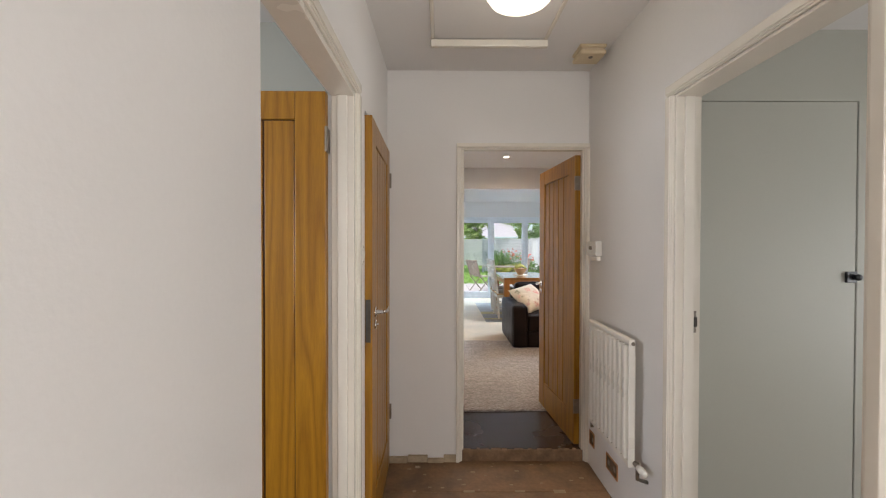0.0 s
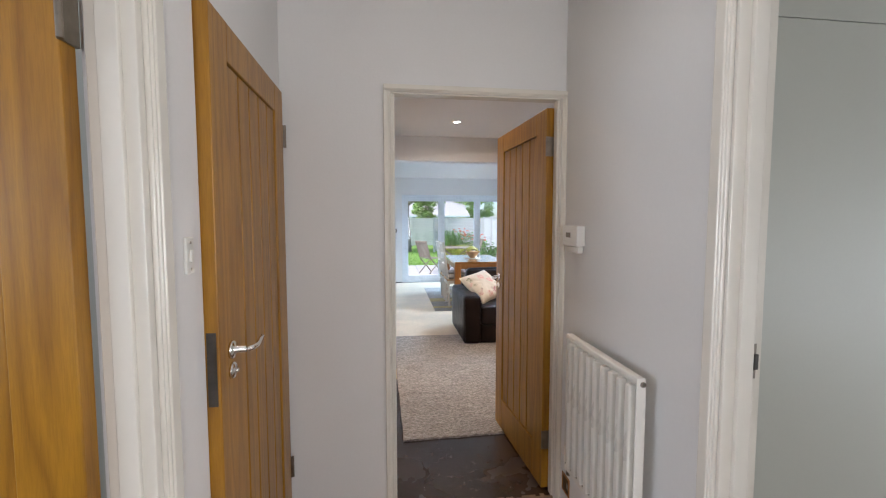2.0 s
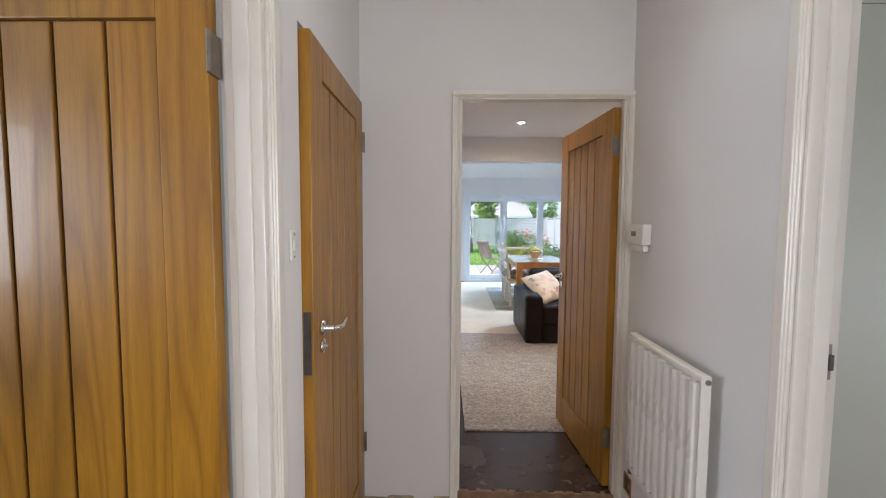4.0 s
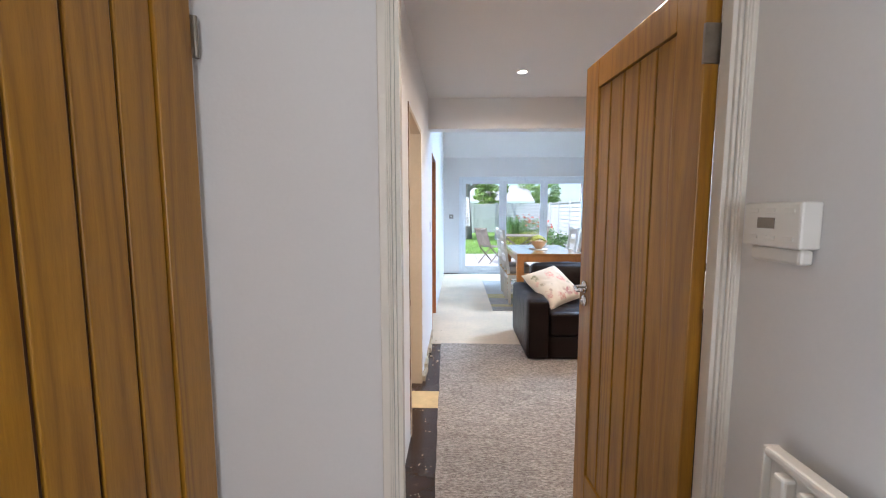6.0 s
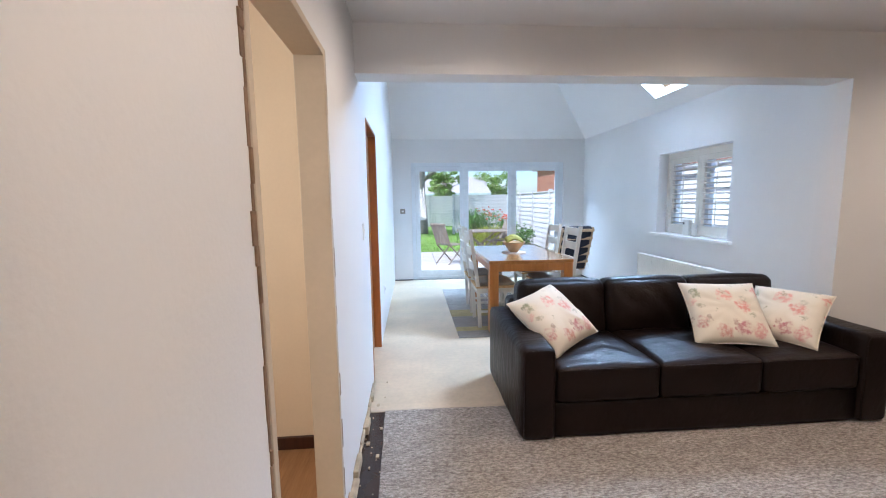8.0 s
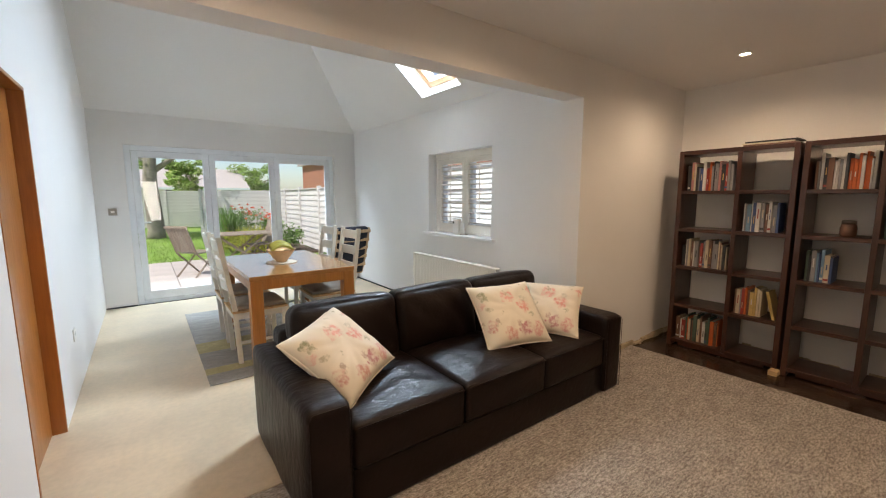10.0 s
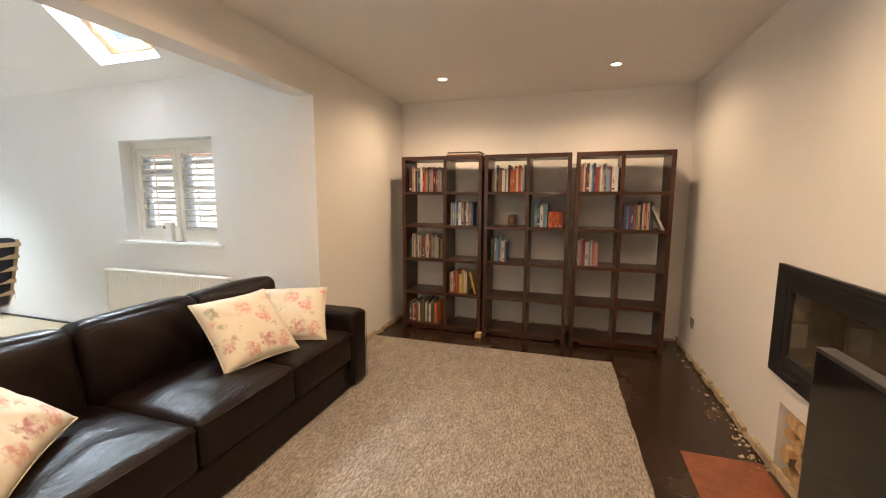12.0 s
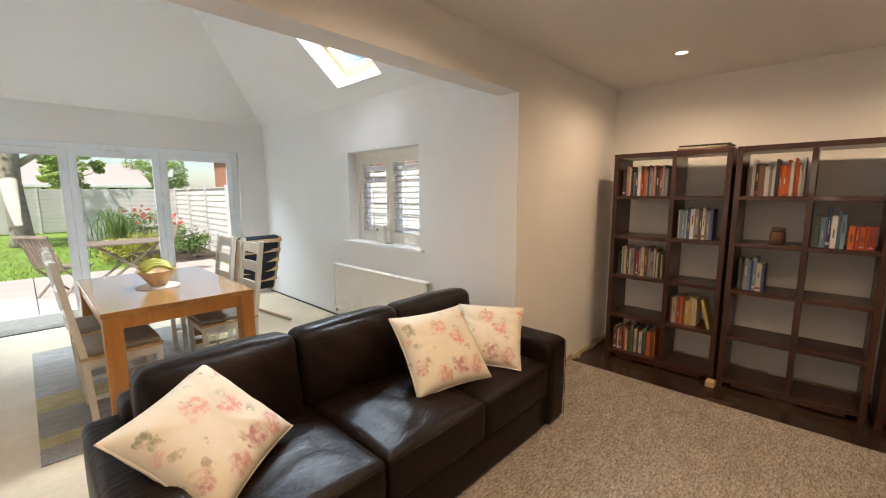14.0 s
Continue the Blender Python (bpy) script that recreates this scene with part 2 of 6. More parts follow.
LAMPGLASS = glow("lit_opal_glass", (1.0, 0.86, 0.62), 1.6)
LED = glow("lit_downlight", (1.0, 0.85, 0.62), 18.0)


def leather():
    m, nt, p = nodes_of("brown_leather")
    p.inputs["Specular IOR Level"].default_value = 0.17
    a, b = tex(nt, 3, 4), tex(nt, 160, 3)
    c = ramp(nt, a.outputs[0], [(0.3, (0.0075, 0.0042, 0.0034)), (0.7, (0.0145, 0.0080, 0.0062))])
    nt.links.new(c.outputs[0], p.inputs["Base Color"])
    r = ramp(nt, a.outputs[0], [(0.3, (0.34,) * 3), (0.7, (0.46,) * 3)])
    nt.links.new(r.outputs[0], p.inputs["Roughness"])
    wr = tex(nt, 7, 5, (1, 2.6, 1), 0.55)
    cr = nt.nodes.new("ShaderNodeTexVoronoi")
    cr.feature = "DISTANCE_TO_EDGE"
    cr.inputs["Scale"].default_value = 15
    wa = nt.nodes.new("ShaderNodeVectorMath")
    wa.operation = "MULTIPLY_ADD"
    nt.links.new(tex(nt, 5, 3).outputs[1], wa.inputs[0])
    wa.inputs[1].default_value = (0.22, 0.22, 0.22)
    nt.links.new(wr.inputs[0].links[0].from_socket, wa.inputs[2])
    nt.links.new(wa.outputs[0], cr.inputs["Vector"])
    crease = ramp(nt, cr.outputs[0], [(0.0, (0.0,) * 3), (0.32, (1, 1, 1))])
    mixh = blend(nt, wr.outputs[0], b.outputs[0], 0.06)
    mixh = blend(nt, mixh, crease.outputs[0], 0.075)
    bumped(nt, p, mixh, 0.36, 0.02)
    return m


def carpet(name, lo, mid, hi, loop=70):
    """Looped pile: flecks of three yarns, rows of loops, and a slow change of shade."""
    m, nt, p = nodes_of(name)
    a = tex(nt, loop, 3, (0.55, 1.5, 1), 0.75)
    f = tex(nt, loop * 2.3, 2, (0.8, 1.3, 1), 0.6)
    b, w = tex(nt, 1.0, 3), tex(nt, 11, 3, (0.6, 1.4, 1))
    v = nt.nodes.new("ShaderNodeTexVoronoi")
    v.inputs["Scale"].default_value = loop * 1.4
    nt.links.new(tex(nt, 1).inputs[0].links[0].from_socket, v.inputs["Vector"])
    c = ramp(nt, a.outputs[0], [(0.36, lo), (0.5, mid), (0.64, hi)])
    g = ramp(nt, f.outputs[0], [(0.36, (0.62,) * 3), (0.58, (1, 1, 1))])
    d = ramp(nt, b.outputs[0], [(0.3, (0.86,) * 3), (0.7, (1, 1, 1))])
    e = ramp(nt, w.outputs[0], [(0.35, (0.80,) * 3), (0.65, (1, 1, 1))])
    o = blend(nt, c.outputs[0], g.outputs[0], 0.8, "MULTIPLY")
    o = blend(nt, o, e.outputs[0], 1.0, "MULTIPLY")
    nt.links.new(blend(nt, o, d.outputs[0], 1.0, "MULTIPLY"), p.inputs["Base Color"])
    p.inputs["Roughness"].default_value = 0.95
    h = blend(nt, a.outputs[0], v.outputs[0], 0.5)
    bumped(nt, p, h, 0.9, 0.012)
    return m


def black_floor():
    m, nt, p = nodes_of("bitumen_floor")
    a, b, c = tex(nt, 1.8, 4), tex(nt, 26, 4), tex(nt, 60, 2)
    base = ramp(nt, a.outputs[0], [(0.3, (0.020, 0.011, 0.007)), (0.75, (0.058, 0.032, 0.020))])
    dust = ramp(nt, b.outputs[0], [(0.62, (0, 0, 0)), (0.80, (0.5, 0.5, 0.5))])
    speck = ramp(nt, c.outputs[0], [(0.755, (0, 0, 0)), (0.775, (1, 1, 1))])
    o = blend(nt, base.outputs[0], (0.16, 0.11, 0.075), dust.outputs[0])
    nt.links.new(blend(nt, o, (0.6, 0.55, 0.48), speck.outputs[0]), p.inputs["Base Color"])
    r = ramp(nt, a.outputs[0], [(0.3, (0.2,) * 3), (0.75, (0.32,) * 3)])
    nt.links.new(r.outputs[0], p.inputs["Roughness"])
    p.inputs["Specular IOR Level"].default_value = 0.45
    bumped(nt, p, b.outputs[0], 0.05, 0.004)
    return m


def floral():
    m, nt, p = nodes_of("floral_cushion_cloth")
    co = nt.nodes.new("ShaderNodeTexCoord")
    warp = tex(nt, 24, 4)
    add = nt.nodes.new("ShaderNodeVectorMath")
    add.operation = "MULTIPLY_ADD"
    nt.links.new(warp.outputs[1], add.inputs[0])
    add.inputs[1].default_value = (0.085, 0.085, 0.085)
    nt.links.new(co.outputs["Object"], add.inputs[2])
    out = (0.72, 0.655, 0.54)
    for scale, lim, cols in ((8.5, 0.34, ((0.66, 0.26, 0.22), (0.74, 0.42, 0.35), (0.40, 0.13, 0.17), (0.70, 0.40, 0.28))),
                             (14.0, 0.24, ((0.25, 0.27, 0.16), (0.40, 0.38, 0.26), (0.50, 0.36, 0.30), (0.30, 0.30, 0.22)))):
        v = nt.nodes.new("ShaderNodeTexVoronoi")
        v.inputs["Scale"].default_value = scale
        nt.links.new(add.outputs[0], v.inputs["Vector"])
        mask = ramp(nt, v.outputs["Distance"], [(lim * 0.95, (1, 1, 1)), (lim * 1.35, (0, 0, 0))])
        sep = nt.nodes.new("ShaderNodeSeparateColor")
        nt.links.new(v.outputs["Color"], sep.inputs[0])
        pick = ramp(nt, sep.outputs[0], [(0.1, cols[0]), (0.4, cols[1]), (0.65, cols[2]), (0.9, cols[3])])
        keep = ramp(nt, sep.outputs[1], [(0.52, (0, 0, 0)), (0.56, (1, 1, 1))])
        tone = ramp(nt, tex(nt, 45, 3).outputs[0], [(0.36, (0.1,) * 3), (0.60, (0.9,) * 3)])
        f = blend(nt, mask.outputs[0], keep.outputs[0], 1.0, "MULTIPLY")
        f = blend(nt, f, tone.outputs[0], 1.0, "MULTIPLY")
        out = blend(nt, out, pick.outputs[0], f)
    nt.links.new(out, p.inputs["Base Color"])
    p.inputs["Roughness"].default_value = 0.9
    bumped(nt, p, tex(nt, 260, 2).outputs[0], 0.25, 0.002)
    return m


def scraped():
    """Old grey paint, half stripped."""
    m, nt, p = nodes_of("half_stripped_paint")
    a, b = tex(nt, 5.5, 6, (1, 1, 1.6), 0.6), tex(nt, 50, 4)
    c = ramp(nt, a.outputs[0], [(0.42, (0.23, 0.265, 0.26)), (0.55, (0.31, 0.35, 0.335)), (0.61, (0.47, 0.42, 0.33)), (0.72, (0.58, 0.52, 0.41))])
    g = ramp(nt, b.outputs[0], [(0.3, (0.8,) * 3), (0.6, (1, 1, 1))])
    nt.links.new(blend(nt, c.outputs[0], g.outputs[0], 0.8, "MULTIPLY"), p.inputs["Base Color"])
    p.inputs["Roughness"].default_value = 0.4
    bumped(nt, p, a.outputs[0], 0.3, 0.004)
    return m


def glass(name, tint=(1, 1, 1)):
    m, nt, p = nodes_of(name)
    p.inputs["Base Color"].default_value = (*tint, 1)
    p.inputs["Roughness"].default_value = 0.0
    p.inputs["IOR"].default_value = 1.45
    p.inputs["Transmission Weight"].default_value = 1.0
    return m


LEATHER, BLACKFLOOR, FLORAL, SCRAPED, GLASS = leather(), black_floor(), floral(), scraped(), glass("window_glass")
CARPET = carpet("berber_carpet", (0.25, 0.208, 0.175), (0.44, 0.385, 0.335), (0.64, 0.575, 0.505), 66)
UNDERLAY = carpet("grey_rug_pile", (0.36, 0.33, 0.29), (0.42, 0.39, 0.345), (0.48, 0.445, 0.40))
RUGYELLOW = carpet("yellow_rug_pile", (0.54, 0.44, 0.20), (0.62, 0.51, 0.25), (0.68, 0.57, 0.31))
RUGBLUE = carpet("pale_rug_pile", (0.50, 0.47, 0.43), (0.55, 0.52, 0.48), (0.60, 0.57, 0.53))


# ---- mesh helpers ----
def box(bm, x0, y0, z0, x1, y1, z1, bevel=0.0, m=None):
    vs = [bm.verts.new((x, y, z)) for x in (x0, x1) for y in (y0, y1) for z in (z0, z1)]
    fs = [bm.faces.new([vs[i] for i in q]) for q in ((0, 1, 3, 2), (4, 6, 7, 5), (0, 4, 5, 1), (2, 3, 7, 6), (0, 2, 6, 4), (1, 5, 7, 3))]
    if bevel:
        r = bmesh.ops.bevel(bm, geom=list({e for f in fs for e in f.edges}), offset=bevel, segments=2, affect="EDGES", profile=0.5)
        vs = list({v for f in r["faces"] for v in f.verts} | {v for v in vs if v.is_valid})
    if m is not None:
        bmesh.ops.transform(bm, matrix=m, verts=vs)
    return vs


def boxes(*dims, bevel=0.0):
    bm = bmesh.new()
    for d in dims:
        box(bm, *d, bevel=bevel)
    return bm


def tube(bm, pts, radius, seg=10, taper=None):
    """A round bar along the points."""
    pts = [Vector(p) for p in pts]
    rings = []
    for i, p in enumerate(pts):
        d = (pts[min(i + 1, len(pts) - 1)] - pts[max(i - 1, 0)]).normalized()
        u = d.orthogonal().normalized() if i == 0 else (u - d * u.dot(d)).normalized()
        v = d.cross(u)
        r = radius if taper is None else radius + (taper - radius) * i / (len(pts) - 1)
        rings.append([bm.verts.new(p + (u * math.cos(a) + v * math.sin(a)) * r) for a in (2 * math.pi * k / seg for k in range(seg))])
    for a, b in zip(rings, rings[1:]):
        for k in range(seg):
            bm.faces.new((a[k], a[(k + 1) % seg], b[(k + 1) % seg], b[k]))
    bm.faces.new(rings[0][::-1])
    bm.faces.new(rings[-1])


def lathe(bm, prof, seg=28, at=(0, 0, 0), axis="z"):
    rings = []
    for r, h in prof:
        ring = []
        for k in range(seg):
            a = 2 * math.pi * k / seg
            c, s_ = r * math.cos(a), r * math.sin(a)
            q = {"z": (c, s_, h), "x": (h, c, s_), "y": (c, h, s_)}[axis]
            ring.append(bm.verts.new(Vector(at) + Vector(q)))
        rings.append(ring)
    for a, b in zip(rings, rings[1:]):
        for k in range(seg):
            bm.faces.new((a[k], a[(k + 1) % seg], b[(k + 1) % seg], b[k]))
    bm.faces.new(rings[0][::-1])
    bm.faces.new(rings[-1])


def part(name, bm, material, parent=None, label="", smooth=False):
    bmesh.ops.recalc_face_normals(bm, faces=bm.faces)
    me = bpy.data.meshes.new(name)
    bm.to_mesh(me)
    bm.free()
    me.materials.append(material)
    if smooth:
        me.polygons.foreach_set("use_smooth", [True] * len(me.polygons))
    ob = new(name, me)
    if parent is not None:
        ob.parent = parent
    if label:
        ob["label"] = label
    return ob


def again(ob, parent, m):
    """Another part on the same mesh."""
    c = new(ob.name.split(".")[0], ob.data)
    c.parent = parent
    c.matrix_basis = m
    if "label" in ob:
        c["label"] = ob["label"]
    return c


def thing(name, label, category, at=None, group="", kind=""):
    ob = tagged(new(name), label, category, group, kind)
    if at is not None:
        ob.matrix_world = at
    return ob


def wall(name, axis, p0, p1, a0, a1, z0, z1, holes, material, label):
    """A wall p0..p1 thick that runs a0..a1 along the other axis, with rectangular openings (a, a, z, z) through it."""
    A = sorted({a0, a1, *[h[0] for h in holes], *[h[1] for h in holes]})
    Z = sorted({z0, z1, *[h[2] for h in holes], *[h[3] for h in holes]})
    A, Z = [a for a in A if a0 <= a <= a1], [z for z in Z if z0 <= z <= z1]

    def solid(i, j):
        if not (0 <= i < len(A) - 1 and 0 <= j < len(Z) - 1):
            return False
        a, z = (A[i] + A[i + 1]) / 2, (Z[j] + Z[j + 1]) / 2
        return not any(h[0] < a < h[1] and h[2] < z < h[3] for h in holes)

    bm = bmesh.new()

    def quad(*pts):
        bm.faces.new([bm.verts.new((p, a, z) if axis == "x" else (a, p, z)) for p, a, z in pts])

    for i in range(len(A) - 1):
        for j in range(len(Z) - 1):
            if not solid(i, j):
                continue
            b0, b1, w0, w1 = A[i], A[i + 1], Z[j], Z[j + 1]
            for p in (p0, p1):
                quad((p, b0, w0), (p, b1, w0), (p, b1, w1), (p, b0, w1))
            for di, dj, e in ((-1, 0, ((b0, w0), (b0, w1))), (1, 0, ((b1, w0), (b1, w1))), (0, -1, ((b0, w0), (b1, w0))), (0, 1, ((b0, w1), (b1, w1)))):
                if not solid(i + di, j + dj):
                    quad((p0, *e[0]), (p1, *e[0]), (p1, *e[1]), (p0, *e[1]))
    bmesh.ops.remove_doubles(bm, verts=bm.verts, dist=1e-5)
    return tagged(part(name, bm, material), label, "wall", kind="structure")


def slab(name, dims, material, label, category, bevel=0.0):
    return tagged(part(name, boxes(dims, bevel=bevel), material), label, category, kind="structure")


# ---- structure ----
HX0, HX1, HY1 = 0.03, 1.35, 2.765      # hall
LX0, LX1, LY0, LY1 = 0.40, 5.225, 2.815, 5.70   # living room
DX1, DY1, PLATE_Z, PITCH = 3.76, 10.20, 2.42, 0.87  # dining room
HC, LC, BEAM = 2.49, 2.41, 2.125
HEAD = 1.975
HF = -0.075   # hall floor, a low step under the living room

wall("wall_hall_left_near", "x", HX0 - 0.141, HX0 - 0.030, -1.3, 0.985, HF, HC, [], WALL, "white painted hall wall near the entrance")
wall("wall_hall_left", "x", HX0 - 0.11, HX0, 0.985, HY1, HF, HC, [(0.95, 1.772, HF - 0.1, HEAD), (1.985, 2.743, HF - 0.1, HEAD)], WALL, "white painted hall wall with two doorways")
# Unseen panel, added to stop sky light leaking round the closed door.
wall("wall_hall_left_backing", "x", HX0 - 0.16, HX0 - 0.11, 2.3, LY0, HF, HC, [], WALL, "unseen panel added behind the closed hall door to stop light leaking")
wall("wall_hall_right", "x", HX1, HX1 + 0.10, -1.3, HY1, HF, HC, [(1.03, 1.79, HF - 0.1, HEAD)], WALL, "white painted hall wall beside the radiator")
wall("wall_hall_front", "y", -1.4, -1.3, HX0 - 0.11, HX1 + 0.10, HF, HC, [], WALL, "plain white wall at the hall entrance")
wall("wall_hall_end", "y", HY1, LY0, HX0 - 0.11, LX1, HF, 2.6, [(0.512, 1.33, HF - 0.1, HEAD + 0.01), (1.95, 3.268, 0.0, 0.368), (2.1, 3.27, 0.53, 1.02)], WALL, "white wall with the living room doorway and stove opening")
wall("wall_living_left", "x", LX0 - 0.10, LX0, LY0, DY1, 0, 6.0, [(2.90, 3.335, 0, HEAD), (4.06, 4.83, 0, HEAD - 0.03), (6.20, 6.965, 0, HEAD)], WALL, "white plastered wall with three doorways")
wall("wall_living_back", "x", LX1, LX1 + 0.1, HY1, LY1 + 0.28, 0, 2.6, [], WALL, "white wall behind the bookcases")
wall("wall_beam", "y", LY1, LY1 + 0.17, LX0, LX1, 0, 2.9, [(LX0 - 0.1, 3.575, -0.1, BEAM)], WALL, "white wall with wide square opening and dropped beam")
wall("wall_dining_side", "x", DX1, DX1 + 0.28, LY1 + 0.17, DY1 + 0.28, 0, PLATE_Z, [(6.88, 8.02, 0.935, 1.905)], WALL, "white dining wall with a deep window recess")
wall("wall_dining_patio", "y", DY1, DY1 + 0.28, LX0 - 0.1, DX1, 0, PLATE_Z, [(0.72, 3.40, 0, 2.035)], WALL, "white dining wall around the folding patio doors")
slab("ceiling_hall", (HX0, -1.3, HC, HX1, HY1, HC + 0.1), CEIL, "flat white hall ceiling", "ceiling")
slab("ceiling_living", (LX0, LY0, LC, LX1, LY1, LC + 0.1), CEIL, "flat white ceiling with recessed downlights", "ceiling")


def vault():
    """Hipped ceiling: one slope from the side wall, one from the patio wall; a hole for the roof window."""
    k, zt = PITCH, PLATE_Z
    top = DX1 - LX0 + 0.02
    bm = bmesh.new()

    def side(u, y):
        return (DX1 - u, y, zt + u * k)

    def face(pts):
        vs = [bm.verts.new(p) for p in pts]
        r = bmesh.ops.extrude_face_region(bm, geom=[bm.faces.new(vs)])
        bmesh.ops.translate(bm, vec=(0.02, 0.02, 0.05), verts=[e for e in r["geom"] if isinstance(e, bmesh.types.BMVert)])

    y0 = LY1 + 0.10
    u0, u1, w0, w1 = 0.143, 0.88, 7.21, 7.93
    face([side(0, y0), side(u0, y0), side(u0, DY1 - u0), side(0, DY1)])
    face([side(u0, y0), side(u1, y0), side(u1, w0), side(u0, w0)])
    face([side(u0, w1), side(u1, w1), side(u1, DY1 - u1), side(u0, DY1 - u0)])
    face([side(u1, y0), side(top, y0), side(top, DY1 - top), side(u1, DY1 - u1)])
    face([(DX1, DY1, zt), (DX1 - top, DY1 - top, zt + top * k), (LX0 - 0.02, DY1 - top, zt + top * k), (LX0 - 0.02, DY1, zt)])
    return tagged(part("ceiling_vault", bm, CEIL), "white vaulted hip ceiling with a roof window shaft", "ceiling", kind="structure")


vault()
wall("wall_vault_gable", "y", LY1 + 0.10, LY1 + 0.169, LX0, DX1 + 0.2, 2.9, 6.2, [], WALL, "plain white wall above the beam")

# floors
slab("floor_slab", (-3.1, -1.4, -0.3, LX1 + 0.2, HY1 + 0.012, HF - 0.025), BLACKFLOOR, "dark concrete slab under the hall and side rooms", "floor")
slab("floor_slab_living", (-3.1, HY1 + 0.012, -0.3, LX1 + 0.2, DY1 + 0.2, -0.021), BLACKFLOOR, "dark concrete floor slab under the house", "floor")
slab("floor_living", (LX0 - 0.1, HY1 + 0.012, -0.02, LX1, LY1 + 0.06, 0.0), BLACKFLOOR, "black bitumen floor with plaster specks and dust", "floor")
slab("floor_dining", (LX0 - 0.1, LY1 + 0.062, -0.02, DX1, DY1, 0.003), PLY, "pale bare hardboard dining floor with dusty stains", "floor")
slab("floor_left_room", (-2.8, -1.3, HF - 0.02, HX0 - 0.11, 2.2, HF), BOARD, "bare timber floor of the side room", "floor")
slab("floor_right_room", (HX1 + 0.1, -1.3, HF - 0.02, 4.2, 2.1, HF), BOARD, "bare timber floor of the bathroom", "floor")
slab("floor_lobby", (-1.2, 3.2, -0.011, LX0 - 0.1, 5.4, 0.001), LOBBYWOOD, "warm brown wooden lobby floor", "floor")

# neighbouring rooms
wall("wall_left_room_far", "y", 2.2, 2.3, -2.9, HX0 - 0.11, HF, HC, [], GREENISH, "grey green wall of the side room")
wall("wall_left_room_near", "y", -1.4, -1.3, -2.9, HX0 - 0.11, HF, HC, [], WALL, "plain wall of the side room")
wall("wall_left_room_outer", "x", -2.9, -2.8, -1.3, 2.2, HF, HC, [], WALL, "plain outer wall of the side room")
slab("ceiling_left_room", (-2.9, -1.4, HC, HX0 - 0.11, 2.3, HC + 0.1), CEIL, "flat ceiling of the side room", "ceiling")
wall("wall_right_room_far", "y", 2.08, 2.18, HX1 + 0.1, 4.3, HF, HC, [(1.52, 2.415, HF - 0.1, 2.055)], GREENISH, "pale grey green bathroom wall")
wall("wall_right_room_near", "y", -1.4, -1.3, HX1 + 0.1, 4.3, HF, HC, [], WALL, "plain wall of the bathroom")
wall("wall_right_room_outer", "x", 4.2, 4.3, -1.3, 2.08, HF, HC, [], WALL, "plain outer wall of the bathroom")
slab("ceiling_right_room", (HX1 + 0.1, -1.4, 2.40, 4.3, 2.18, HC + 0.1), CEIL, "flat ceiling of the bathroom", "ceiling")
wall("wall_lobby_far", "y", 5.4, 5.5, -1.3, LX0 - 0.1, 0, HC, [], CREAMWALL, "cream lobby wall")
wall("wall_lobby_near", "y", 3.1, 3.2, -1.3, LX0 - 0.1, 0, HC, [], CREAMWALL, "cream lobby wall")
wall("wall_lobby_outer", "x", -1.3, -1.2, 3.2, 5.4, 0, HC, [], CREAMWALL, "cream lobby wall")
slab("ceiling_lobby", (-1.3, 3.1, HC, LX0 - 0.1, 5.5, HC + 0.1), CEIL, "flat lobby ceiling", "ceiling")
slab("baseboard", (-0.55, 5.38, 0.001, LX0 - 0.1, 5.4, 0.07), DARKWOOD, "dark wooden skirting in the lobby", "baseboard")


